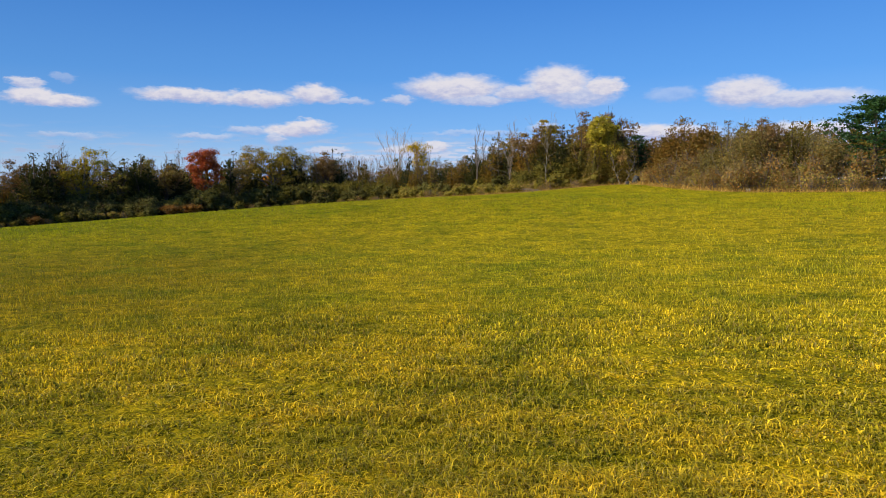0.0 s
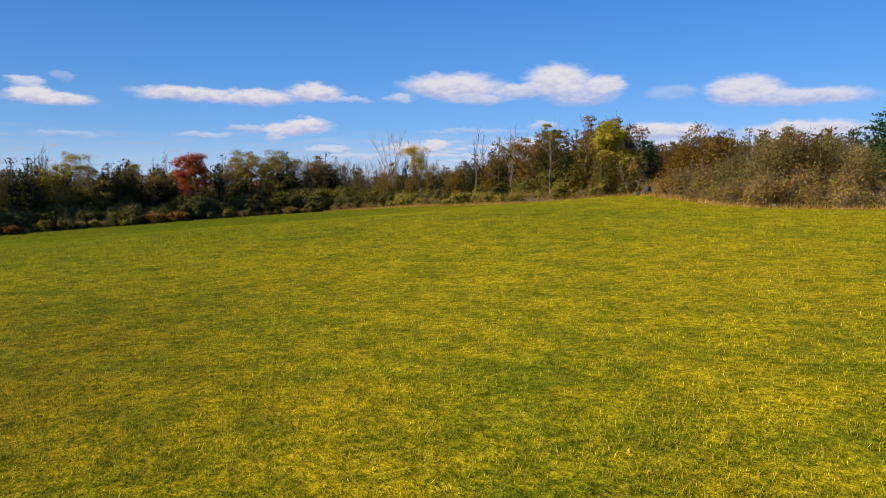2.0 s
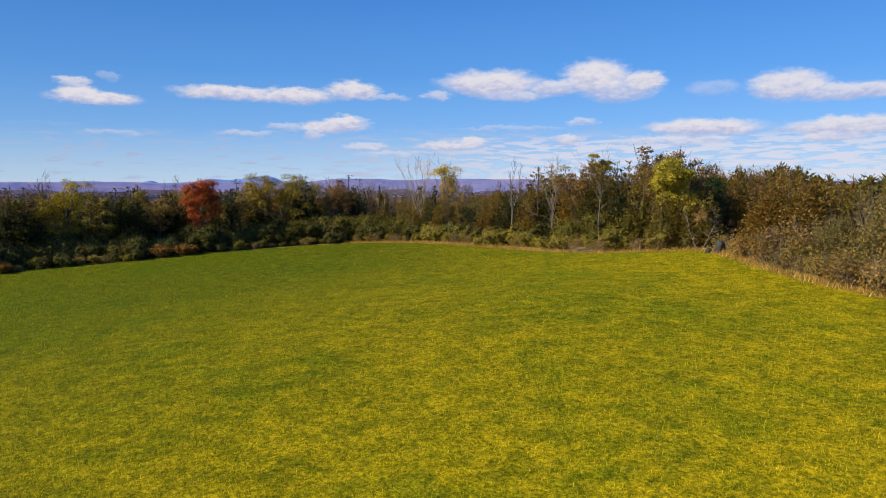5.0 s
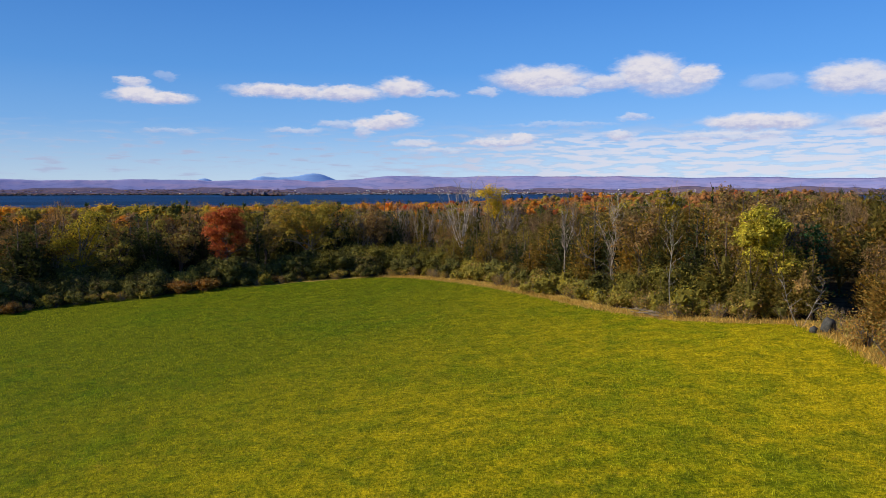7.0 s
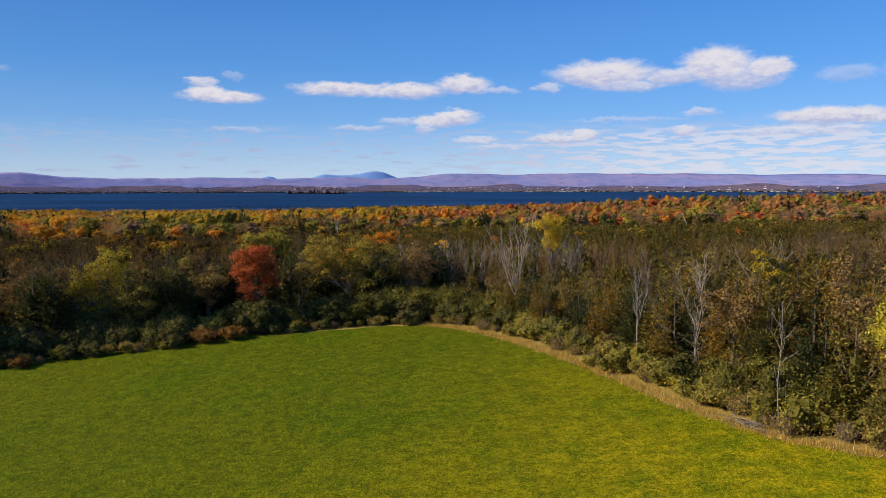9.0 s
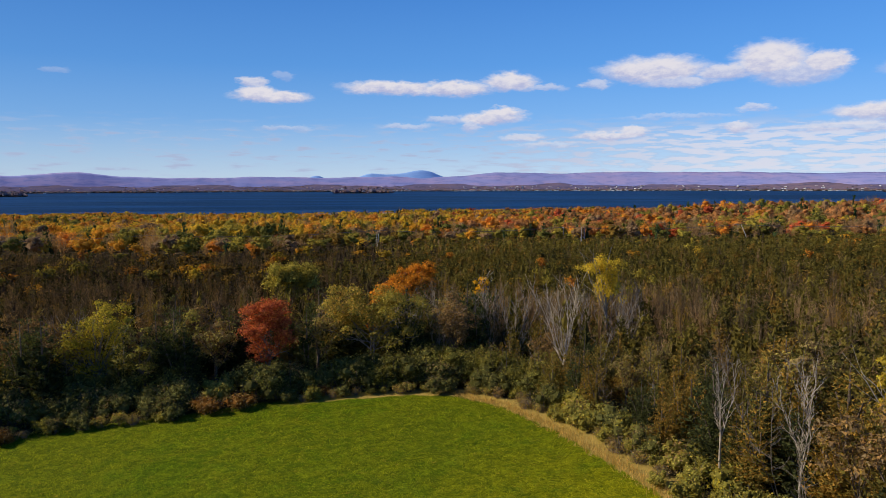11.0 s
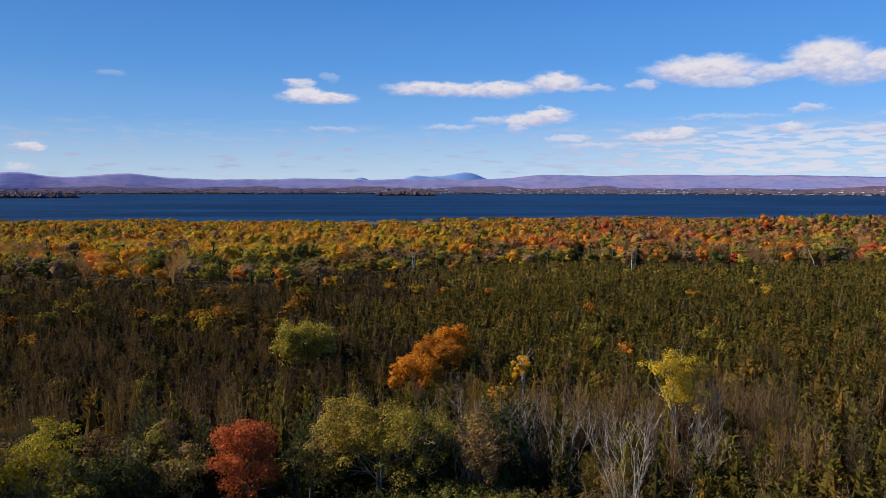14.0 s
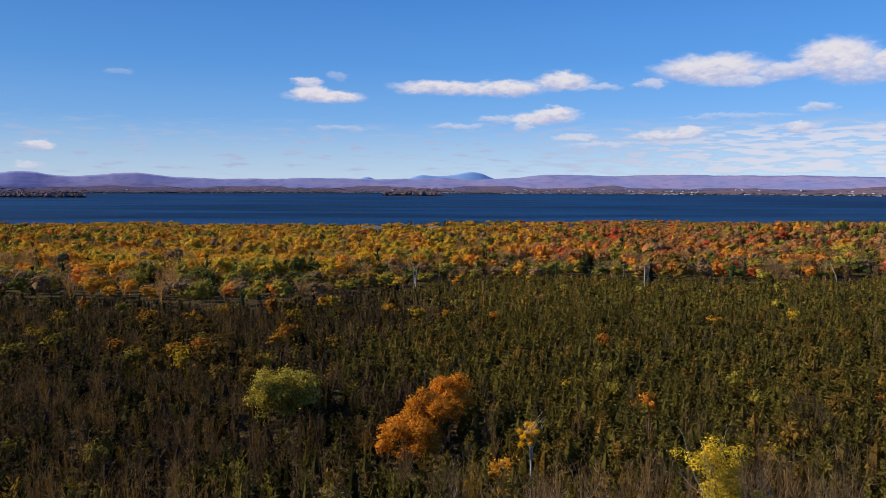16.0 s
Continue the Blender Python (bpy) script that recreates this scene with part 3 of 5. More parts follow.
def broadleaf(rng, H, R, base, n, size, cols, bark=(0.13, 0.11, 0.09), blobs=16, stems=1, lean=(0, 0), parts=None, dense=0.0):
    """Trunk with limbs and a crown of leaf sprays. parts: (offset, height, R, hz, share, cols) for crowns of several masses.
    dense: how far the inside of each foliage mass is filled."""
    trunk, crown = Geo(), Geo()
    parts = parts or [((0, 0), (H + base) / 2, R, (H - base) / 2, 1.0, cols)]
    for s in range(stems):
        a = rng.uniform(0, 6.28)
        off = np.array((np.cos(a), np.sin(a), 0)) * (0.25 if stems > 1 else 0)
        top = np.array((lean[0], lean[1], base + 0.25 * (H - base))) + off * 3
        r0 = 0.017 * H / stems ** 0.5
        mid = (off + top) / 2 + rng.normal(size=3) * 0.08
        trunk.tube(off + (0, 0, -0.3), mid, r0 * 1.15, r0 * 0.85, 7, bark)
        trunk.tube(mid, top, r0 * 0.85, r0 * 0.6, 7, bark)
        for (ox, oy), hz_c, pr, phz, share, _ in parts:
            for _ in range(5 if len(parts) > 1 else 8):
                d = unit(rng.normal(size=3)) * np.array((pr, pr, phz)) * 0.5
                tgt = np.array((ox, oy, hz_c)) + d
                start = mid + (top - mid) * rng.uniform(0.2, 1.0)
                limb(trunk, rng, start, tgt - start, np.linalg.norm(tgt - start), r0 * 0.4, 1, bark, 3, 0.5, 0.1)
    for (ox, oy), hc, pr, phz, share, pc in parts:
        if dense:
            C, r = sub_blobs(rng, (ox, oy, hc), pr, phz, blobs * 2, 0.13, 0.27, 0.3, 0.88)
        else:
            C, r = sub_blobs(rng, (ox, oy, hc), pr, phz, int(blobs * 1.6), 0.12, 0.28, 0.2, 0.88)
        m = int(n * share)
        V, F = crown_cards(rng, C, r, m, size, tight=True)
        crown.add(V, F, np.repeat(jitter_tint(rng, pc, m, 0.3), 3, 0))
        # cores tinted below the leaf colour stand for shade inside the crown
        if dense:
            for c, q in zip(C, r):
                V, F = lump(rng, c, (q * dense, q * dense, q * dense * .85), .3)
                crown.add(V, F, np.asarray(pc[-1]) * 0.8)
    return trunk, crown


def boughs(rng, n, nb, H, rr, z0, power, lean):
    """Sprays gathered on nb rising boughs: places, outward directions and heights (0 to 1)."""
    bf = np.sort(rng.uniform(0, 1, nb) ** 1.15)
    ba = np.arange(nb) * 2.4 + rng.normal(size=nb) * .5
    bl = rr * np.clip((1 - bf) ** power, 0.11, 1) * np.clip(0.5 + bf * 5, 0, 1) * rng.uniform(.72, 1.15, nb)
    k = rng.choice(nb, n, p=(bl + .15 * rr) / (bl + .15 * rr).sum())
    q = rng.uniform(0, 1, n) ** .55
    out = np.stack([np.cos(ba[k]), np.sin(ba[k]), np.zeros(n)], -1)
    P = out * (bl[k] * q)[:, None]
    P[:, 2] = z0 + bf[k] * (H - z0) * .97 + bl[k] * q * lean
    P += rng.normal(size=(n, 3)) * (np.array((.13, .13, .06)) * (.35 * rr + .65 * bl[k] * (1.15 - q))[:, None] * 1.3)
    return P, out, bf[k]


def cedar(rng, H, R, n, size, cols, bark=(0.14, 0.10, 0.07), tips=3, core=True, power=0.62):
    """Ragged evergreen: rising boughs of flat sprays round a straight stem, with a few side leaders."""
    trunk, crown = Geo(), Geo()
    trunk.tube((0, 0, -0.3), (0, 0, H * 0.55), 0.022 * H, 0.012 * H, 6, bark)
    trunk.tube((0, 0, H * 0.55), (0, 0, H * 0.97), 0.012 * H, 0.003 * H, 5, bark)
    lead = [(0, 0, H, R, 0.0)]
    for _ in range(tips):
        a, d = rng.uniform(0, 6.28), rng.uniform(0.3, 0.62) * R
        lead.append((d * np.cos(a), d * np.sin(a), H * rng.uniform(0.55, 0.92), R * rng.uniform(0.42, 0.66), H * 0.08))
        trunk.tube((0, 0, H * 0.25), (lead[-1][0], lead[-1][1], lead[-1][2] * 0.8), 0.01 * H, 0.005 * H, 4, bark)
    share = np.array([1.0] + [0.45] * tips)
    for (cx, cy, hh, rr, z0), m in zip(lead, (share / share.sum() * n).astype(int)):
        P, out, f = boughs(rng, m, max(int(m / 14), 10), hh, rr, z0 + .25, power, .4)
        P = P + np.array((cx, cy, 0))
        up = np.stack([np.zeros(m), np.zeros(m), 0.15 + 0.75 * f], -1)
        nrm = np.array((0, 0, 1.0)) + out * 0.5 + rng.normal(size=(m, 3)) * 0.5
        V, F = sprays(rng, P, nrm, size, out + up + rng.normal(size=(m, 3)) * 0.35, 0.5)
        crown.add(V, F, np.repeat(jitter_tint(rng, cols, m, 0.3), 3, 0))
        # inner cone in a darkened spray tint: painted shade round the stem
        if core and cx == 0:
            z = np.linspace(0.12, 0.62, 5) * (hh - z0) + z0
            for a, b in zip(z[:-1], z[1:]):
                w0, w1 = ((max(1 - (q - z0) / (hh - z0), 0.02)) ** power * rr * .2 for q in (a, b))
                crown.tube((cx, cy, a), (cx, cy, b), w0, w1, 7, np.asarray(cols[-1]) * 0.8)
    return trunk, crown


def pine(rng, H, R, n, size, cols, bark=(0.10, 0.08, 0.06)):
    """White pine: tiers of long level boughs with tufts of needles."""
    trunk, crown = Geo(), Geo()
    trunk.tube((0, 0, -0.3), (0, 0, H * 0.5), 0.03 * H, 0.02 * H, 7, bark)
    trunk.tube((0, 0, H * 0.5), (0, 0, H * 0.98), 0.02 * H, 0.004 * H, 6, bark)
    ends = []
    for f in np.linspace(0.10, 0.95, 9):
        for a in rng.uniform(0, 6.28, 6):
            L = R * (1 - f) ** 0.65 * rng.uniform(0.65, 1.1) + 0.4
            p0 = np.array((0, 0, f * H))
            p1 = p0 + L * np.array((np.cos(a), np.sin(a), 0.12 + 0.35 * f))
            trunk.tube(p0, p1, 0.006 * H, 0.01, 4, bark)
            for g in (0.35, 0.55, 0.75, 0.95):
                ends.append(p0 + (p1 - p0) * g + rng.normal(size=3) * 0.15)
    E = np.array(ends)
    k = rng.integers(0, len(E), n)
    P = E[k] + rng.normal(size=(n, 3)) * np.array((0.42, 0.42, 0.10))
    V, F = sprays(rng, P, rng.normal(size=(n, 3)) * 0.6 + np.array((0, 0, 1.0)), size, None, 0.5)
    crown.add(V, F, np.repeat(jitter_tint(rng, cols, n), 3, 0))
    return trunk, crown


def bare(rng, H, tint, stems=1, depth=3, spread=0.55, leaves=0, cols=None, size=0.2, girth=1.0):
    """Leafless tree: stems that fork at half height into bent limbs and fine twigs; a few last leaves when asked."""
    trunk, crown = Geo(), Geo()
    tint = np.asarray(tint, float)
    for s in range(stems):
        a = rng.uniform(0, 6.28) + s * 6.28 / stems
        out = np.array((np.cos(a), np.sin(a), 0.0))
        q = out * 0.12 * (stems > 1) + (0, 0, -0.2)
        d = unit(out * (0.42 if stems > 1 else 0.04) + (0, 0, 1.0))
        r, n = 0.0085 * H * girth / stems ** 0.4, 9
        step = H / n * rng.uniform(.86, 1.0)
        for i in range(n):
            d = unit(d + rng.normal(size=3) * np.array((.07, .07, .02)) + (0, 0, .07))
            e = q + d * step
            r1 = r * (1 - .9 / n * (1 + i * .06))
            trunk.tube(q, e, r, max(r1, .012), 6 if i < 4 else 4, tint)
            if i >= 2:
                for _ in range(rng.integers(1, 3)):
                    side = unit(d * .75 + unit(rng.normal(size=3) * np.array((1, 1, .4))) * spread * 1.5)
                    L = H * rng.uniform(.09, .2) * (1.15 - .5 * i / n)
                    limb(trunk, rng, e, side, L, max(r1 * .45, .026), depth - 2, tint * .85, 3, spread, .22, 4)
            q, r = e, r1
    if leaves:
        C, r = sub_blobs(rng, (0, 0, H * 0.72), H * 0.22, H * 0.3, 14)
        V, F = crown_cards(rng, C, r, leaves, size)
        crown.add(V, F, np.repeat(jitter_tint(rng, cols, leaves), 3, 0))
    return trunk, crown if leaves else None


def forked(rng, H, fork, tint, n=5, girth=1.0, fan=1.0):
    """Leafless tree with a short trunk that opens into a fan of rising limbs."""
    trunk = Geo()
    tint = np.asarray(tint, float)
    r = 0.0125 * H * girth
    trunk.tube((0, 0, -.3), (.1, 0, fork * .5), r * 1.2, r, 8, tint).tube((.1, 0, fork * .5), (0, .05, fork), r, r * .85, 8, tint)
    for i in range(n):
        a = i * 6.28 / n + rng.uniform(-.4, .4)
        out = np.array((np.cos(a), np.sin(a), 0.0))
        d = unit(out * rng.uniform(.2, .45) * fan + (0, 0, 1.0))
        q, r0, m = np.array((0, .05, fork - rng.uniform(0, .25) * fork)), r * rng.uniform(.45, .7), 7
        L = (H - q[2]) / m * rng.uniform(.85, 1.08)
        for k in range(m):
            d = unit(d + rng.normal(size=3) * .09 + (0, 0, .06))
            e = q + d * L
            r1 = max(r0 * (1 - .17 - .03 * k), .012)
            trunk.tube(q, e, r0, r1, 5, tint)
            for _ in range(2):
                side = unit(d + unit(rng.normal(size=3)) * .62 + (0, 0, .15))
                limb(trunk, rng, e, side, L * rng.uniform(.8, 1.45), max(r1 * .5, .03), 1, tint * .92, 3, .5, .3, 4)
            q, r0 = e, r1
    return trunk, None


def shrub(rng, H, R, n, size, cols, bark=(0.10, 0.08, 0.06), twigs=26, core=True):
    """Many-stemmed bush, leafy to the ground, with twigs standing out."""
    trunk, crown = Geo(), Geo()
    for _ in range(twigs):
        a, f = rng.uniform(0, 6.28), rng.uniform(0.1, 0.95)
        tip = np.array((np.cos(a) * R * f, np.sin(a) * R * f, H * (0.98 - 0.42 * f * f) * rng.uniform(0.75, 1.12)))
        b = np.array((np.cos(a), np.sin(a), 0)) * 0.25 * R * f
        m = (tip * 0.55 + b * 0.45) + rng.normal(size=3) * 0.08 * H
        trunk.tube(b + (0, 0, -0.15), m, 0.03, 0.018, 4, bark)
        trunk.tube(m, tip, 0.018, 0.005, 3, bark)
    C, r = sub_blobs(rng, (0, 0, H * 0.45), R, H * 0.5, 20, 0.26, 0.5)
    r = np.minimum(r, H * 0.42)
    C[:, 2] = np.maximum(C[:, 2], r * 0.55)
    V, F = crown_cards(rng, C, r, n, size)
    crown.add(V, F, np.repeat(jitter_tint(rng, cols, n), 3, 0))
    # lumps at 0.6 of the leaf tint paint the bush's inner shade
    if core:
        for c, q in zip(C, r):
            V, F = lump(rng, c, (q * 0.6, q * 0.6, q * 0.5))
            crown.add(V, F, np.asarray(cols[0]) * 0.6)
    return trunk, crown


class Kind:
    """One plant with its parts, built once and then copied."""

    def __init__(self, name, made, label, category, group="", bark="", crown=""):
        self.ob = tagged(new(name), label, category, group)
        self.ob.empty_display_size = 0.5
        trunk, leaf = made
        many = category == "shrub"
        part("trunk", trunk, [MAT_BARK], self.ob, bark)
        if leaf is not None:
            part("foliage" if many else "crown", leaf, [MAT_LEAF], self.ob, crown)
        self.used = False

    def put(self, x, y, s=1.0, turn=None, tall=1.0, sink=0.05):
        turn = random.uniform(0, 360) if turn is None else turn
        m = Matrix.LocRotScale((x, y, float(land(x, y)) - sink), Euler((0, 0, radians(turn))), (s, s, s * tall))
        if not self.used:
            self.ob.matrix_basis, self.used = m, True
            return self.ob
        o = self.ob.scale
        return copy_thing(self.ob, m @ Matrix.Diagonal((1 / o[0], 1 / o[1], 1 / o[2], 1)))


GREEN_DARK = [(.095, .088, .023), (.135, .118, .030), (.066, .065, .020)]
CEDAR_OLIVE = [(.116, .090, .021), (.150, .104, .023), (.082, .072, .018)]
CEDAR_RUST = [(.205, .113, .019), (.158, .096, .019), (.105, .076, .017)]
# darkest cedar palette, with the southern hedge's shade worked into it
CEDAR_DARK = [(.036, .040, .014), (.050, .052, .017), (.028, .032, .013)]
OLIVE_LEAF = [(.195, .162, .030), (.138, .130, .026), (.245, .185, .036)]
BROWN_LEAF = [(.205, .130, .048), (.250, .155, .052), (.145, .098, .042)]
RUST_LEAF = [(.200, .085, .014), (.150, .065, .014), (.105, .055, .016)]
YELLOW = [(.370, .250, .018), (.300, .210, .018), (.220, .170, .018)]
LIME = [(.350, .285, .030), (.265, .225, .026), (.175, .158, .022)]
ORANGE = [(.410, .155, .012), (.310, .112, .012), (.460, .195, .016), (.230, .095, .014)]
RED = [(.235, .052, .022), (.175, .040, .018), (.290, .090, .024)]
ASH = [(.275, .215, .022), (.185, .165, .022), (.360, .265, .026)]
OAK = [(.265, .190, .032), (.190, .155, .028), (.400, .240, .044), (.175, .150, .030)]
GREY_BARK, WHITE_BARK, BROWN_BARK = (.20, .165, .13), (.40, .355, .30), (.125, .088, .060)


def special_trees():
    R = np.random.default_rng
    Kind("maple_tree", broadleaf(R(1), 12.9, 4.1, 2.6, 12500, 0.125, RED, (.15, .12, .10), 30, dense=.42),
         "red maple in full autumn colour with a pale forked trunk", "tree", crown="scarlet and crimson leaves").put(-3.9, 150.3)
    Kind("oak_tree", broadleaf(R(2), 13.6, 5.2, 3.4, 15500, 0.135, OAK, (.17, .14, .11), 28, 2,
                               parts=[((-2.2, 0.5), 8.0, 4.4, 5.0, .5, OAK), ((3.0, 0), 7.6, 4.4, 5.0, .5, OAK[:2] + OAK[3:])]),
         "broad oak with thinning olive and bronze leaves", "tree", crown="olive and bronze leaves").put(9.0, 153.2, 1.1, 0)
    g = "orange maples in a clump"
    Kind("maple_tree", broadleaf(R(3), 8.2, 4.9, 0.7, 11000, 0.170, ORANGE, (.18, .15, .12), 30, 2, dense=.42), "low broad orange maple among cedars", "tree", g,
         crown="bright orange leaves").put(10.2, 196.5, 1.0, 0)
    Kind("maple_tree", broadleaf(R(31), 10.2, 4.9, 1.0, 11000, 0.170, ORANGE, (.18, .15, .12), 30, 2, dense=.42), "orange maple merging with its neighbours", "tree", g,
         crown="bright orange leaves").put(13.0, 203.5, 1.0, 0)
    Kind("maple_tree", broadleaf(R(32), 11.0, 4.6, 1.4, 10000, 0.170, ORANGE, (.18, .15, .12), 30, 1, dense=.42), "tallest orange maple at the back of the clump", "tree", g,
         crown="bright orange leaves").put(15.2, 211.5, 1.0, 0)
    Kind("birch_tree", broadleaf(R(4), 10.6, 2.0, 5.0, 3200, 0.135, [(.50, .29, .012), (.42, .22, .012)], (.45, .40, .34), 9),
         "small golden birch among grey leafless stems", "tree", crown="golden yellow leaves").put(26.8, 188.5)
    Kind("aspen_tree", broadleaf(R(5), 15.4, 3.5, 5.6, 7000, 0.125, YELLOW, (.24, .21, .17), 20, 1,
                                 parts=[((-.5, 0), 8.8, 3.5, 3.4, .5, YELLOW), ((.8, .2), 12.0, 3.9, 3.4, .5, YELLOW)]),
         "tall aspen with a loose yellow-green crown", "tree", crown="sparse yellow leaves").put(43.6, 166)
    Kind("willow_tree", broadleaf(R(6), 9.4, 6.1, 0.8, 12500, 0.180, [(.205, .165, .028), (.255, .195, .032), (.140, .118, .020)], (.14, .12, .10), 36, 1, dense=.42),
         "wide round willow, still green, among low cedars", "tree", crown="olive-green leaves").put(-12.3, 213.0, 1.1, 0, 1.12)
    Kind("maple_tree", broadleaf(R(7), 9.4, 3.4, 1.8, 12000, 0.125, LIME, (.11, .09, .07), 22, 2, dense=.42,
                                parts=[((0, 0), 6.9, 2.7, 2.9, .6, LIME), ((-.4, -.3), 4.4, 2.9, 2.4, .4, LIME)]),
         "lime-yellow maple at the corner of the field", "tree", crown="lime-yellow leaves").put(47.9, 86.4)
    Kind("ash_tree", broadleaf(R(8), 14.8, 4.7, 1.8, 10500, 0.125, ASH, (.17, .145, .12), 20, 2,
                                 parts=[((-1.6, 0), 9.8, 3.6, 4.4, .4, ASH), ((2.0, .5), 7.4, 3.8, 4.4, .35, ASH), ((-.2, -1.2), 4.6, 4.0, 3.2, .3, ASH)]),
         "yellowing ash behind the dark hedge with pale stems", "tree", crown="thin yellow-green leaves").put(-25.4, 149.4)
    Kind("cherry_tree", forked(R(9), 10.2, 2.6, (.24, .20, .16), 9, .7), "leafless grey tree beside the yellowing ash", "tree").put(-29.2, 149.8)
    Kind("elm_tree", forked(R(10), 13.0, 4.4, (.47, .375, .27), 6, .9, .72), "bleached leafless tree with three pale forking stems", "tree").put(32.3, 140.2)
    Kind("birch_tree", forked(R(11), 9.8, 5.2, (.32, .26, .20), 3, .72), "pale leafless birch rising out of cedars", "tree").put(38.6, 110.6)
    Kind("birch_tree", forked(R(12), 9.4, 4.2, (.32, .26, .20), 4, .68), "slim leafless birch among dark cedars", "tree").put(42.3, 105.8)
    Kind("aspen_tree", broadleaf(R(13), 11.6, 2.2, 6.4, 3400, 0.15, [(.27, .20, .02), (.20, .16, .02), (.33, .23, .02)], (.30, .26, .21), 14, 2,
                                 parts=[((-0.9, 0), 8.0, 1.7, 3.2, .5, [(.27, .20, .02), (.20, .16, .02)]), ((.9, .2), 8.6, 1.7, 3.0, .5, [(.27, .20, .02), (.33, .23, .02)])]),
         "tall thin aspen with the last gold leaves at its top", "tree", crown="thin gold leaves").put(48.4, 105.2)
    Kind("birch_tree", bare(R(19), 8.4, (.32, .28, .22), 1, 3, 0.4, girth=.75), "slim pale leafless birch at the wood's edge", "tree").put(41.7, 91.0)
    Kind("crab_apple_tree", bare(R(14), 4.6, (.30, .26, .22), 2, 3, 0.8, 260, BROWN_LEAF, 0.12),
         "small grey nearly leafless tree at the field corner", "tree", crown="few brown leaves").put(46.9, 80.2)
    Kind("pine_tree", pine(R(15), 8.3, 7.4, 12500, 0.17, [(.026, .060, .020), (.036, .078, .024), (.018, .042, .015)]),
         "dark green white pine with level boughs", "tree", crown="blue-green needles").put(60.2, 56.0)
    Kind("cedar_tree", cedar(R(16), 7.6, 4.4, 13000, 0.15, [(.155, .086, .019), (.120, .072, .017), (.085, .060, .015)], tips=8),
         "broad rust-tinged cedar with many leaders", "tree", crown="rusty green sprays").put(49.7, 71.6)
    Kind("cedar_tree", cedar(R(17), 10.6, 1.7, 1900, 0.18, CEDAR_DARK, tips=2), "slim dark cedar spire beside the red maple", "tree",
         crown="blackish green sprays").put(0.9, 150.6)
    Kind("pine_tree", pine(R(18), 7.2, 2.8, 2850, 0.178, [(.020, .048, .018), (.03, .06, .022)]), "young white pine behind the lime maple", "tree",
         crown="green needles").put(55.5, 91.5)


special_trees()


def along(a, b, step):
    """Points along the field edge from corner a to corner b, with the outward normal."""
    out = []
    for k in range(a, b):
        p, q = EDGE[k], EDGE[k + 1]
        d = q - p
        L = np.hypot(*d)
        nrm = np.array((-d[1], d[0])) / L
        for s in np.arange(0, L, step):
            out.append((p + d * s / L, nrm))
    return out


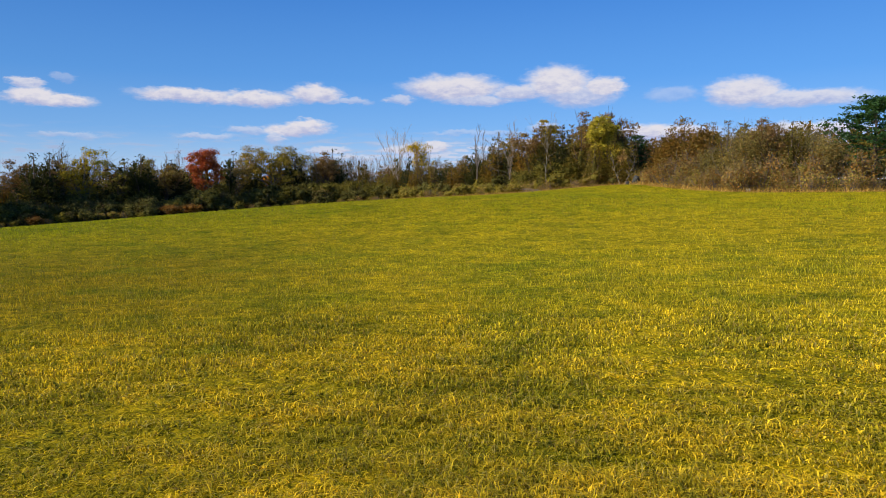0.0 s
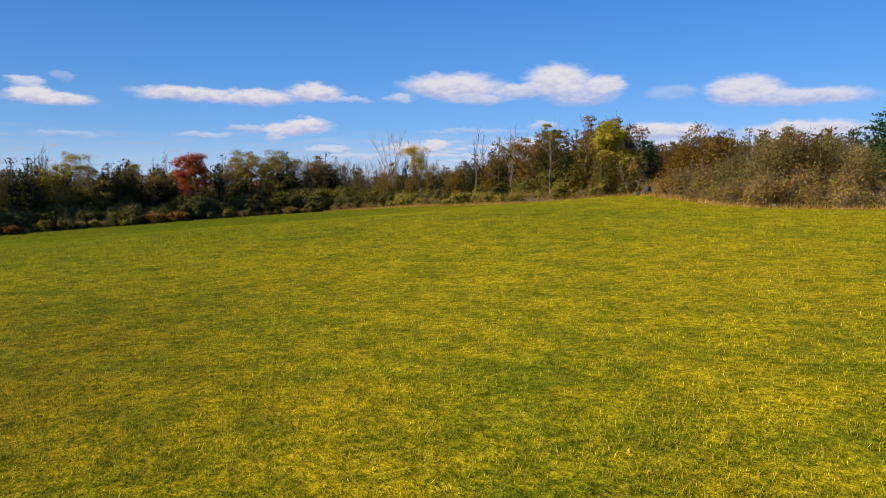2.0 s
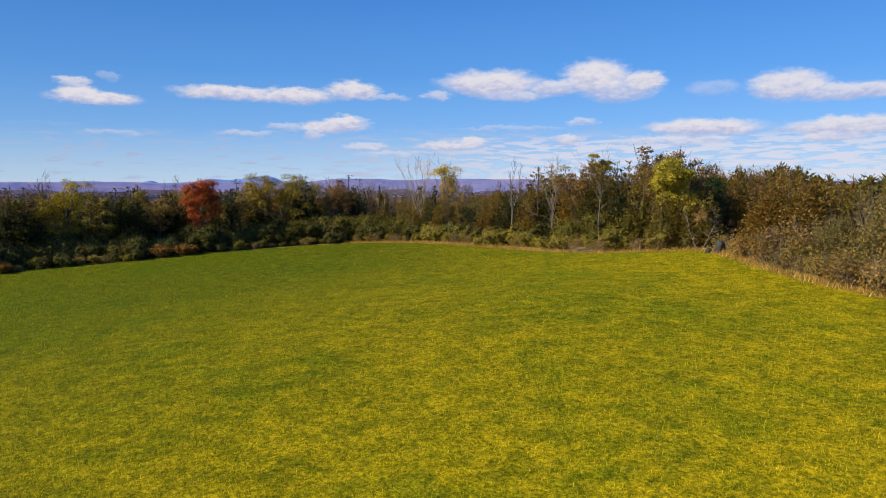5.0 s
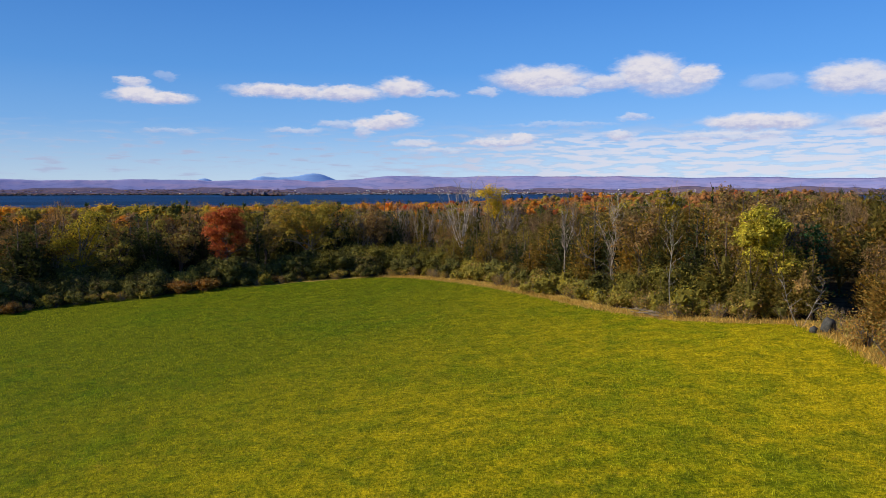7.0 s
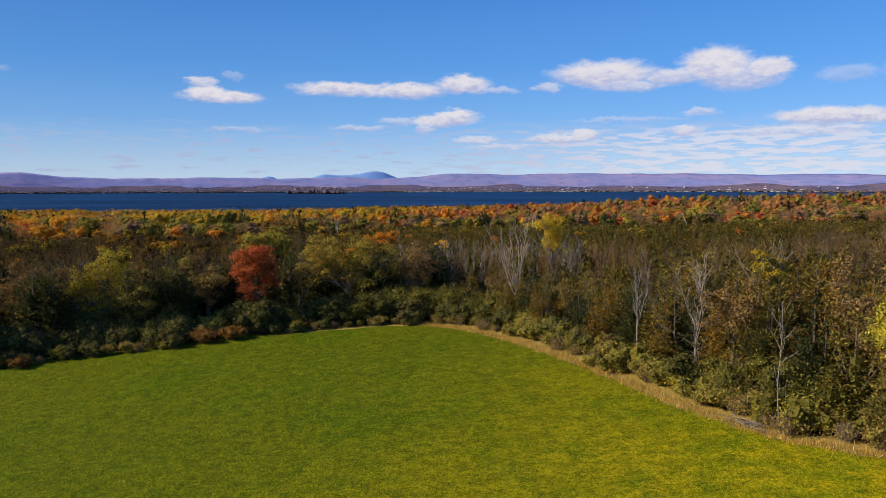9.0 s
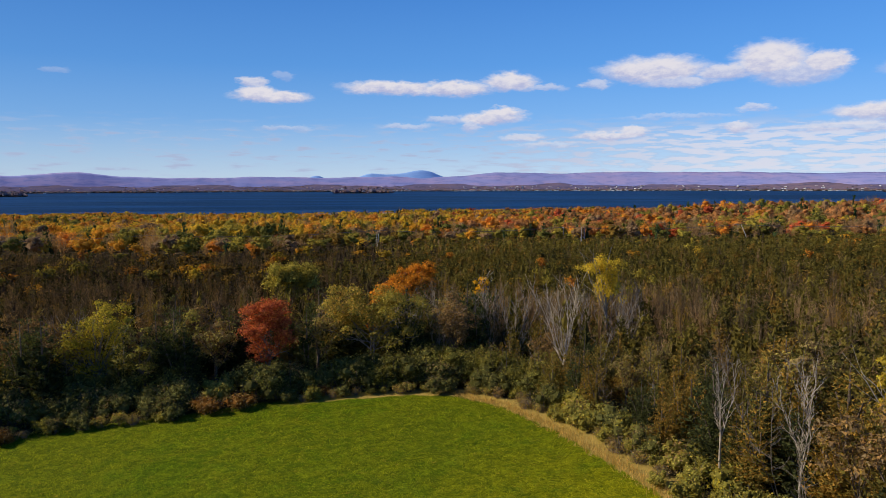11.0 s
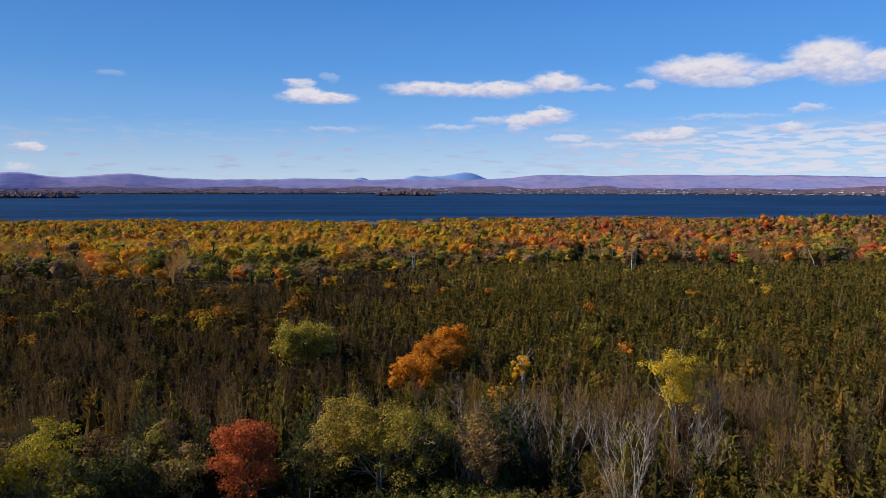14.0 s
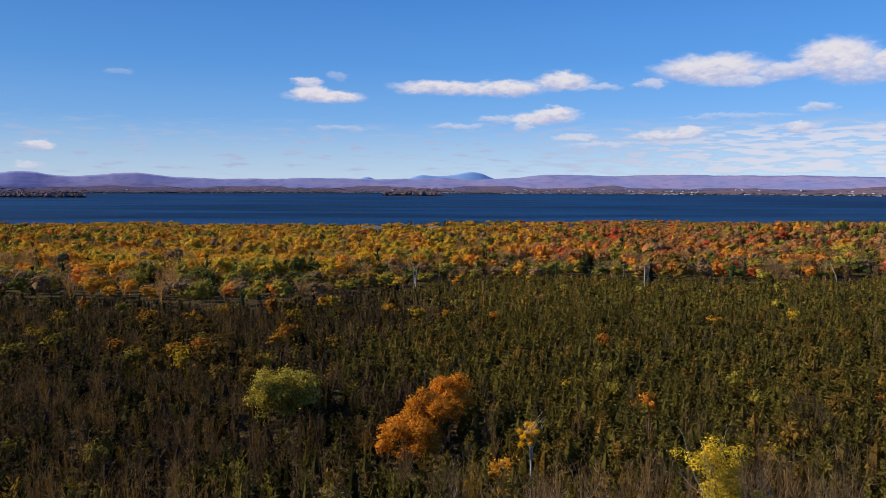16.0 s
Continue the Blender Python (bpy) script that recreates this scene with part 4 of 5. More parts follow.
def hedges():
    R = np.random.default_rng
    rng = R(40)
    random.seed(40)
    g = "bushes along the field edge"
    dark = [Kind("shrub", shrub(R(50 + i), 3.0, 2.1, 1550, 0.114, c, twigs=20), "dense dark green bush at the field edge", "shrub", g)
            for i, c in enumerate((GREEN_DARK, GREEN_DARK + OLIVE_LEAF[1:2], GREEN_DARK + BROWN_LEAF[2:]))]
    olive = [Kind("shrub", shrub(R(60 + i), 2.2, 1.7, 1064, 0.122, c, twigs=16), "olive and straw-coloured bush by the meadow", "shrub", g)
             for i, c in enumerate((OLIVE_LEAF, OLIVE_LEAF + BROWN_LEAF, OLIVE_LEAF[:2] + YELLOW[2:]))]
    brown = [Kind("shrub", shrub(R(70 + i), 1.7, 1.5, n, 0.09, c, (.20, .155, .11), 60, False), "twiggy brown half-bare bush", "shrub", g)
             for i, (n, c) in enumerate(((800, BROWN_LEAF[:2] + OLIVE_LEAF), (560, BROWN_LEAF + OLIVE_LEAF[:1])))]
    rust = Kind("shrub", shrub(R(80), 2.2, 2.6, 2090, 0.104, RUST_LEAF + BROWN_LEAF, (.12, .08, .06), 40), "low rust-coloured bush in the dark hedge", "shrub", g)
    # southern hedge, dark against the sun; that shade is partly in the leaf colours
    for p, nrm in along(1, 9, 1.75):
        u = rng.random()
        q = p + nrm * rng.uniform(0.4, 1.2) + rng.normal(size=2) * 0.3
        k = brown if u < .25 else olive if u < .5 else dark
        if abs(q[0] + 7.5) > 4.5:
            k[rng.integers(len(k))].put(*q, rng.uniform(.5, .85))
        q = p + nrm * rng.uniform(3.0, 4.6) + rng.normal(size=2) * 0.5
        if abs(q[0] + 7.5) > 3.5:
            dark[rng.integers(3)].put(*q, rng.uniform(.95, 1.4))
        if rng.random() < .75:
            q = p + nrm * rng.uniform(5.2, 7.4) + rng.normal(size=2) * 0.6
            (dark if rng.random() < .8 else olive)[rng.integers(3)].put(*q, rng.uniform(1.2, 1.75))
    for x, y, s in ((-9.6, 143.4, 1.0), (-6.4, 144.2, .95), (-30.5, 137.2, .8), (3.2, 147.2, .6)):
        rust.put(x, y, s)
    for x, y, s in ((-6.0, 148.0, 1.6), (-2.4, 147.2, 1.6), (-4.2, 147.0, 1.5), (-27.5, 146.6, 1.7), (-23.4, 146.4, 1.7), (-25.6, 145.6, 1.5), (-20.6, 146.8, 1.6), (5.5, 149.2, 1.5), (9.5, 149.0, 1.7), (13.2, 148.6, 1.5)):
        dark[1].put(x, y, s)
    # northern edge
    for p, nrm in along(9, 17, 1.7):
        q = p + nrm * rng.uniform(1.0, 2.2) + rng.normal(size=2) * 0.3
        k = brown if rng.random() < .5 else olive
        k[rng.integers(len(k))].put(*q, rng.uniform(.6, 1.0))
        q = p + nrm * rng.uniform(2.8, 4.4) + rng.normal(size=2) * 0.4
        k = olive if rng.random() < .65 else dark
        k[rng.integers(3)].put(*q, rng.uniform(.75, 1.25))
    # tall mixed bushes on the near corner
    big = [Kind("shrub", shrub(R(90 + i), 6.0, 3.6, 12000, 0.088, c, (.17, .135, .10), 110, False), "tall tangled bush with grey twigs and olive leaves", "shrub", g)
           for i, c in enumerate(([(.150, .116, .034), (.105, .088, .026), (.185, .122, .036), (.085, .075, .026)], [(.125, .106, .028), (.090, .080, .023), (.150, .115, .034)]))]
    for i, (x, y, s) in enumerate(((49.3, 61.0, 1.08), (53.4, 59.6, 1.12), (53.5, 55.4, .9), (48.9, 65.4, .8), (57.2, 60.8, 1.1))):
        big[i % 2].put(x, y, s)
    tall = Kind("shrub", shrub(R(97), 4.6, 2.9, 5200, 0.12, [(.118, .104, .020), (.090, .083, .018), (.150, .122, .024)], (.13, .10, .07), 30), "tall olive-green bush at the field corner", "shrub", g)
    for x, y, s in ((13.5, 149.5, 1.1), (17.6, 150.4, 1.25), (21.4, 148.6, 1.15), (25.2, 146.0, 1.2), (27.8, 142.6, 1.05), (30.6, 138.6, .9), (10.8, 148.2, .9), (20.2, 153.4, 1.2)):
        tall.put(x, y, s)
    for x, y, s in ((43.6, 93.2, .95), (45.4, 90.2, 1.1), (47.2, 87.4, .8), (41.6, 97.6, .85), (44.9, 95.6, 1.0)):
        tall.put(x, y, s)
    fringe = Kind("shrub", shrub(R(95), 2.8, 2.0, 1710, 0.111, [(.24, .125, .03), (.19, .14, .042), (.15, .12, .036), (.18, .11, .042)], (.16, .13, .10), 60, False), "half-bare bush with orange and straw leaves", "shrub", g)
    for p, nrm in along(18, 25, 2.0):
        q = p + nrm * rng.uniform(0.9, 1.7)
        if np.hypot(q[0] - 60, q[1] - 55) < 10 and p[0] > 53:
            continue
        (fringe if rng.random() < .55 else brown[0]).put(*q, rng.uniform(.7, 1.15))
        if rng.random() < .6:
            q = p + nrm * rng.uniform(2.6, 4.0)
            (olive[rng.integers(3)] if rng.random() < .5 else fringe).put(*q, rng.uniform(.9, 1.4))


hedges()


def edge_trees():
    R = np.random.default_rng
    rng = R(41)
    random.seed(41)
    g = "cedars at the wood's edge"
    ced = [Kind("cedar_tree", cedar(R(100 + i), 8.4, r, 4200, 0.14, c, tips=t, power=.72), "olive-green cedar at the edge of the wood", "tree", g)
           for i, (r, c, t) in enumerate(((2.5, CEDAR_OLIVE, 5), (3.0, CEDAR_OLIVE, 7), (2.4, CEDAR_OLIVE + CEDAR_RUST, 5)))]
    rus = [Kind("cedar_tree", cedar(R(110 + i), 8.0, r, 4200, 0.14, c, tips=6, power=.72), "cedar with rust-brown sprays at the wood's edge", "tree", g)
           for i, (r, c) in enumerate(((2.7, CEDAR_RUST), (2.4, CEDAR_RUST + CEDAR_OLIVE)))]
    drk = [Kind("cedar_tree", cedar(R(120 + i), 8.0, r, 3400, 0.155, CEDAR_DARK, tips=5, power=.72), "blackish cedar behind the shaded hedge, shade put into its sprays", "tree", g)
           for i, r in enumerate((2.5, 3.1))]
    gry = [Kind("poplar_tree", bare(R(130 + i), 7.6, c, s, 3, sp, girth=.8), "leafless grey-brown tree in the wood's edge", "tree", "leafless trees of the wood")
           for i, (c, s, sp) in enumerate(((GREY_BARK, 2, .6), (BROWN_BARK, 2, .65), ((.24, .20, .16), 1, .7)))]
    lf = [Kind("poplar_tree", broadleaf(R(140 + i), 8.6, 2.4, 1.8, 1900, 0.13, c, BROWN_BARK, 18), "half-turned young tree in the wood's edge", "tree", "young trees of the wood")
          for i, c in enumerate(([(.150, .118, .030), (.125, .085, .035)], [(.150, .088, .030), (.110, .072, .034)], [(.165, .140, .026), (.120, .100, .028)]))]
    # behind the shaded hedge
    for p, nrm in along(1, 9, 2.6):
        for lo, hi, pr in ((7.0, 9.5, .85), (10.0, 13.5, .95), (14.0, 17.0, .85), (18.0, 23.0, .7)):
            if rng.random() < pr:
                q = p + nrm * rng.uniform(lo, hi) + rng.normal(size=2) * .6
                if min(abs(q[0] + 3.9), abs(q[0] - 9)) < (4.6 if lo < 9 else 2.6) or abs(q[0] + 25.4) < 4.0:
                    continue
                u = rng.random()
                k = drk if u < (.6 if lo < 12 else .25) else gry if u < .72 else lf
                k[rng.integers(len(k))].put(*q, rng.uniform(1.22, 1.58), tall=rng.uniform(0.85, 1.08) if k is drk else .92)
    row = [Kind("poplar_tree", forked(R(150 + i), 8.8, h, c, n, .72), "slender pale grey leafless tree in a row", "tree", "row of leafless poplars")
           for i, (c, n, h) in enumerate((((.33, .265, .20), 4, 2.6), ((.26, .21, .155), 3, 3.6), ((.30, .24, .18), 5, 1.8)))]
    for i in range(20):
        x = 14 + 1.8 * i + rng.normal() * .6
        row[i % 3].put(x, 160 + rng.normal() * 4, rng.uniform(.9, 1.12))
    # northern edge
    for p, nrm in along(9, 17, 2.3):
        for lo, hi in ((4.6, 6.4), (7.2, 10.2), (11.0, 14.5)):
            q = p + nrm * rng.uniform(lo, hi) + rng.normal(size=2) * .6
            if min(np.hypot(q[0] - a, q[1] - b) for a, b in ((47.9, 86.4), (46.9, 80.2), (32.3, 140.2), (41.7, 91.0), (37.6, 112.6), (42.3, 105.8), (48.4, 105.2))) < 1.6:
                continue
            u = rng.random()
            s = .50 + .032 * lo if q[1] > 118 else .84 + .026 * lo
            k = ced if u < .40 else rus if u < .56 else drk if u < .68 else gry if u < .86 else lf
            k[rng.integers(len(k))].put(*q, s * rng.uniform(.95, 1.25), tall=rng.uniform(.8, 1.05) if k in (ced, rus, drk) else 1.0)
    for x, y, s in ((30.4, 136.6, .7), (32.6, 135.0, .75), (29.2, 139.4, .68), (34.0, 137.4, .78), (31.2, 138.4, .62), (33.2, 133.0, .7)):
        (ced[1] if x < 32 else rus[1]).put(x, y, s)
    for x, y, s in ((46.0, 85.6, .75), (48.2, 84.4, .8), (50.0, 85.6, .85), (49.6, 82.6, .7)):
        ced[0].put(x, y, s)
    for p, nrm in along(17, 25, 3.0):
        for lo, hi in ((5.5, 8.0), (9.0, 12.5)):
            q = p + nrm * rng.uniform(lo, hi) + rng.normal(size=2) * .7
            if np.hypot(q[0] - 49.7, q[1] - 71.6) < 3.8 or np.hypot(q[0] - 59.6, q[1] - 55.5) < 7.5:
                continue
            u = rng.random()
            k = ced if u < .55 else rus if u < .75 else lf
            k[rng.integers(len(k))].put(*q, rng.uniform(.72, .9))


edge_trees()


# ---------------------------------------------------------------- the woods behind
def template(kind, n, rng, size, core=True):
    """Small version of a tree, one metre high, in shades of one colour; returns V, quads, tris, shades."""
    V, Q, S = [], [], []
    tri_v, tri_f, tri_s = [], [], []
    if kind == "cedar":
        P, out, f = boughs(rng, n, max(n // 5, 9), 1.0, .27 * rng.uniform(.85, 1.2), .16, rng.uniform(.5, .75), .35)
        long = out + np.stack([0 * f, 0 * f, .25 + .9 * f], -1) + rng.normal(size=(n, 3)) * .3
        V, Q = sprays(rng, P, np.array((0, 0, 1.0)) + out * .6 + rng.normal(size=(n, 3)) * .5, size, long, .5)
        S = np.repeat(.95 + rng.uniform(-.22, .22, n), 3)
        if core and n < 280:
            q = 6 if n > 60 else 5
            k, rings = np.arange(q) * 2 * np.pi / q, []
            for zz, rr in ((.12, .13), (.50, .09)):
                w = rr * rng.uniform(.7, 1.25, q)
                rings.append(np.stack([np.cos(k) * w, np.sin(k) * w, zz + rng.uniform(-.06, .06, q)], -1))
            tri_v = np.concatenate(rings + [np.array([(0, 0, .86)])])
            tri_f = np.array([t for i in range(q) for t in ((i, (i + 1) % q, q + i), ((i + 1) % q, q + (i + 1) % q, q + i))]
                             + [(q + i, q + (i + 1) % q, 2 * q) for i in range(q)])
            tri_s = rng.uniform(.75, 1.05, 2 * q + 1)
    elif kind == "leafy":
        C, r = sub_blobs(rng, (0, 0, .58), .40, .34, 9 if n > 200 else 6 if n > 60 else 4, .30, .50, .45, .74)
        C, r = np.concatenate([C, [(0, 0, .56)]]), np.concatenate([r, [.30]])
        V, Q = crown_cards(rng, C, r, n, size, tight=True)
        S = np.repeat(rng.uniform(.7, 1.3, n), 3)
        if core:
            solid_v, solid_f = (ICO_V, ICO_F) if n > 60 else (OCTA_V, OCTA_F)
            m = len(solid_v)
            tri_v = np.concatenate([c + solid_v * np.array((1, 1, .92)) * q * (.58 if n >= 150 else .78) * rng.uniform(.75, 1.2, (m, 1)) for c, q in zip(C, r)])
            tri_f = np.concatenate([solid_f + m * i for i in range(len(C))])
            tri_s = rng.uniform(.7, 1.05, len(tri_v))
    else:
        m = max(n // 6, 3)
        a = rng.uniform(0, 6.28, m)
        f = rng.uniform(0.1, 1, m)
        tip = np.stack([np.cos(a) * .30 * f, np.sin(a) * .30 * f, .98 - .42 * f * rng.uniform(.5, 1.2, m)], -1)
        b = np.stack([0 * a, 0 * a, rng.uniform(.0, .45, m)], -1)
        k = rng.integers(0, m, n - m)
        g = rng.uniform(.35, 1, (n - m, 1))
        b2 = b[k] + (tip[k] - b[k]) * g
        tip2 = b2 + unit(rng.normal(size=(n - m, 3)) + unit(tip[k] - b[k]) * .9 + np.array((0, 0, .3))) * rng.uniform(.07, .19, (n - m, 1))
        b, tip = np.concatenate([b, b2]), np.concatenate([tip, tip2])
        w = np.cross(tip - b, rng.normal(size=(n, 3)))
        w = unit(w) * size * np.where(np.arange(n) < m, 1.6, 1.0)[:, None]
        tri_v = np.stack([b - w, b + w, tip], 1).reshape(-1, 3)
        tri_f = np.arange(3 * n).reshape(n, 3)
        tri_s = np.repeat(rng.uniform(.7, 1.3, n), 3)
    return V, Q, S, tri_v, tri_f, tri_s


def plant(name, label, pos, kinds, height, width, tint, lod, seed, category="woods"):
    """Real trees of simple shape, joined: pos (n, 2), kinds (n) of 0 cedar, 1 leafy, 2 leafless."""
    rng = np.random.default_rng(seed)
    geo = Geo()
    z = land(pos[:, 0], pos[:, 1]) - 0.1
    P = np.stack([pos[:, 0], pos[:, 1], z], -1)
    variant = rng.integers(0, 4, len(P))
    for ki, kind in enumerate(("cedar", "leafy", "bare")):
        n, size = lod[ki]
        for v in range(4):
            m = (kinds == ki) & (variant == v)
            if not m.any():
                continue
            V, Q, S, tv, tf, ts = template(kind, n, rng, size)
            turn = rng.uniform(0, 6.28, m.sum())
            sc = np.stack([width[m], width[m], height[m]], -1)
            if len(Q):
                stamp(geo, V, Q, P[m], sc, turn, tint[m], np.repeat(S[:, None], 3, 1))
            if len(tf):
                stamp(geo, np.asarray(tv), tf, P[m], sc, turn, tint[m], np.repeat(np.asarray(ts)[:, None], 3, 1))
    tagged(new(name, geo.mesh(name, [MAT_LEAF])), label, category, kind="stuff")


def scatter(rng, y0, y1, s):
    """Jittered places between two depths, within what can ever be seen."""
    gx, gy = np.meshgrid(np.arange(-760, 900, s), np.arange(y0, y1, s))
    x = (gx + rng.uniform(-.48, .48, gx.shape) * s).ravel()
    y = (gy + rng.uniform(-.48, .48, gx.shape) * s).ravel()
    m = (x > 4 - (y - 95) * .74) & (x < 30 + (y - 43) * .80)
    return np.stack([x[m], y[m]], -1)


def field_noise(P, scale, seed):
    """Smooth drift of values 0 to 1 over the plan."""
    rng = np.random.default_rng(seed)
    v = np.zeros(len(P))
    for k in range(7):
        d = rng.normal(size=2) * (1 + k * .35) / scale
        v += np.sin(P @ d + rng.uniform(0, 6.28)) / (1 + .35 * k)
    return np.argsort(np.argsort(v)) / len(v)


def woods():
    rng = np.random.default_rng(77)
    stand = [(-3.9, 150.3, 4), (9, 153.2, 5.5), (9.9, 195.5, 4.5), (13.2, 205.5, 4.2), (15.8, 216.5, 4.0), (26.8, 188.5, 2.5), (43.6, 166, 3), (-12.3, 213, 5.2), (-25.4, 149.4, 4), (32.3, 140.2, 5)]
    pal = {"ced": (.090, .070, .0145), "cedd": (.050, .043, .012), "rust": (.135, .080, .016), "brush": (.150, .093, .047), "brushd": (.090, .062, .036),
           "yel": (.320, .205, .018), "gold": (.345, .168, .016), "ora": (.345, .135, .018), "red": (.28, .058, .020), "grn": (.090, .082, .017),
           "olv": (.185, .145, .022), "brn": (.175, .105, .050), "pink": (.245, .108, .036)}

    def pick(names, probs, u):
        return np.array([pal[n] for n in names])[np.searchsorted(np.cumsum(probs) / np.sum(probs), u).clip(0, len(names) - 1)]

    def clear_of_snags(P):
        for a, b in ((96.4, 424), (-6.6, 412), (183, 433)):
            P = P[~((np.abs(P[:, 0] - a) < 5) & (P[:, 1] > b - 20) & (P[:, 1] < b + 4))]
        return P

    def cedar_land(y0, y1, s, lod, name, seed):
        P = scatter(rng, y0, y1, s)
        P = clear_of_snags(P[edge_distance(P[:, 0], P[:, 1]) < -14])
        for a, b, r in stand:
            P = P[np.hypot(P[:, 0] - a, P[:, 1] - b + 2) > r]
        x, y = P[:, 0], P[:, 1]
        bound = np.interp(x, (-60, 10), (352, 432)) + 14 * np.sin(x / 31)
        P = P[(y < bound) & (np.abs(y - (bound - 16)) > 3.5)]
        x, y = P[:, 0], P[:, 1]
        n = len(P)
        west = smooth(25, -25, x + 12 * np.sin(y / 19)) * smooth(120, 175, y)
        row = smooth(13, 4, np.abs(y - (168 + .1 * x))) * ((x > 14) & (x < 62))
        right = smooth(34, 56, x) * smooth(240, 165, y) * (.55 + .45 * smooth(60, 100, x))
        u = rng.random(n)
        back = west * smooth(215, 260, y)
        pb = .05 + .36 * west + .55 * row + .46 * right
        pl = .016 - .002 * west + .035 * right + .012 * back
        kinds = np.where(u < pb, 2, np.where(u < pb + pl, 1, 0))
        v = rng.random(n)
        tint = pick(("ced", "cedd", "rust"), (.72, .16, .12), v)
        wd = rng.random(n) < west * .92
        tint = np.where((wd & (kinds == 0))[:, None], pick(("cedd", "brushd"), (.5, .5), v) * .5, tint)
        tint = np.where((kinds == 2)[:, None], pick(("brush", "brushd"), (.6, .4), v), tint)
        lt = pick(("olv", "gold", "ora", "yel", "rust"), (.30, .08, .12, .08, .42), v)
        lt = np.where((rng.random(n) < back)[:, None], pick(('rust', 'olv', 'gold', 'yel', 'ora'), (.5, .2, .1, .08, .12), v) * .85, lt)
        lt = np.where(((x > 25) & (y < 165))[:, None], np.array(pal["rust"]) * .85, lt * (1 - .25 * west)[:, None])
        tint = np.where((kinds == 1)[:, None], lt, tint) * rng.uniform(.8, 1.2, (n, 1))
        h = np.where(kinds == 0, rng.uniform(4.2, 6.6, n), np.where(kinds == 2, rng.uniform(5.5, 8.2, n), rng.uniform(4.5, 7.0, n) * (1 + .3 * back)))
        tallr = smooth(-44, -26, edge_distance(x, y)) * (rng.random(n) < .5)
        kinds = np.where(tallr * (rng.random(n) < .22) > .3, 2, kinds)
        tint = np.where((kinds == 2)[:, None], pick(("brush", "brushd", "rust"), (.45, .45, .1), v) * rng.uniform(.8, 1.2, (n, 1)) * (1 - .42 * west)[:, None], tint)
        h *= 1 + .4 * right * np.where((kinds == 2) & (y < 135), .2, 1.0) + .25 * row + tallr * np.where(x < 12, .85, np.where(x < 40, .5, 0.0))
        w = np.where(kinds == 0, rng.uniform(6.5, 9.5, n), np.where(kinds == 2, rng.uniform(5.5, 8, n), rng.uniform(5.0, 7.0, n) * (1 + .35 * back)))
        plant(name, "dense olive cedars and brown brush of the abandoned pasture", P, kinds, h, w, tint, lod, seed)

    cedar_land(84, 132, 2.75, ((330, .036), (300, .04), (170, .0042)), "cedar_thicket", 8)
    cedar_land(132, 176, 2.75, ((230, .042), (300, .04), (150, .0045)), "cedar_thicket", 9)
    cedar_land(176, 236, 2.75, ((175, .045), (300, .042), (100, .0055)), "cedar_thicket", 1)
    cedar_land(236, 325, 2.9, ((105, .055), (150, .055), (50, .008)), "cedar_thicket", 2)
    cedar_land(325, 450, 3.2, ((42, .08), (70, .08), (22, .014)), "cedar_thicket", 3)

    def flank(x0, x1, y0, y1, lod, seed):
        gx, gy = np.meshgrid(np.arange(x0, x1, 3.6), np.arange(y0, y1, 3.6))
        P = np.stack([gx.ravel(), gy.ravel()], -1) + rng.uniform(-1.6, 1.6, (gx.size, 2))
        P = P[edge_distance(P[:, 0], P[:, 1]) < -9]
        seen = (P[:, 1] > 84) & (P[:, 0] > 4 - (P[:, 1] - 95) * .74) & (P[:, 0] < 30 + (P[:, 1] - 43) * .80)
        P = P[~seen]
        P = P[np.hypot(P[:, 0] - 60.2, P[:, 1] - 56) > 9]
        P = P[np.hypot(P[:, 0] - 49.7, P[:, 1] - 71.6) > 4.5]
        n = len(P)
        k = np.where(rng.random(n) < .2, 2, np.where(rng.random(n) < .1, 1, 0))
        tint = np.where((k == 0)[:, None], pick(("ced", "cedd", "rust"), (.6, .25, .15), rng.random(n)), np.array(pal["brn"]) * .7)
        plant("cedar_thicket", "dense olive cedars and brown brush beside the meadow", P, k, rng.uniform(5, 7.5, n), rng.uniform(6.5, 9.5, n), tint, lod, seed)

    flank(44, 72, 38, 100, ((420, .034), (420, .03), (160, .0045)), 6)
    flank(72, 125, 22, 130, ((70, .09), (90, .06), (40, .008)), 11)
    flank(-118, -20, 70, 190, ((70, .09), (90, .06), (40, .008)), 7)

    def bright(y0, y1, s, lod, name, seed):
        P = scatter(rng, y0, y1, s)
        x, y = P[:, 0], P[:, 1]
        bound = np.interp(x, (-60, 10), (352, 432)) + 14 * np.sin(x / 31)
        shore = 1050 + 0.08 * x + 18 * np.sin(x / 90) + 9 * np.sin(x / 37 + 1)
        P = clear_of_snags(P[(y > bound + 2) & (y < shore - 5)])
        for a, b, r in ((-96, 896, 17), (-28, 918, 12), (-118, 872, 10)):
            P = P[np.hypot(P[:, 0] - a, P[:, 1] - b) > r]
        x, y = P[:, 0], P[:, 1]
        n = len(P)
        a, b, c = field_noise(P, 22, 5), field_noise(P, 70, 9), field_noise(P, 18, 13)
        west = smooth(140, -60, x - .08 * (y - 440))
        near = smooth(95, 20, y - np.interp(x, (-60, 10), (352, 432)))
        v = rng.random(n)
        left = pick(("grn", "olv", "yel", "gold", "brn", "brushd", "gold", "ora"), (.07, .13, .21, .20, .13, .04, .13, .09), np.clip(a * .97 + (v - .5) * .07 + .02, 0, 1))
        rite = pick(("ora", "red", "pink", "brn", "olv", "pink", "grn", "yel"), (.21, .06, .16, .15, .14, .12, .08, .08), np.clip(b * .40 + c * .60 + (v - .5) * .09, 0, 1))
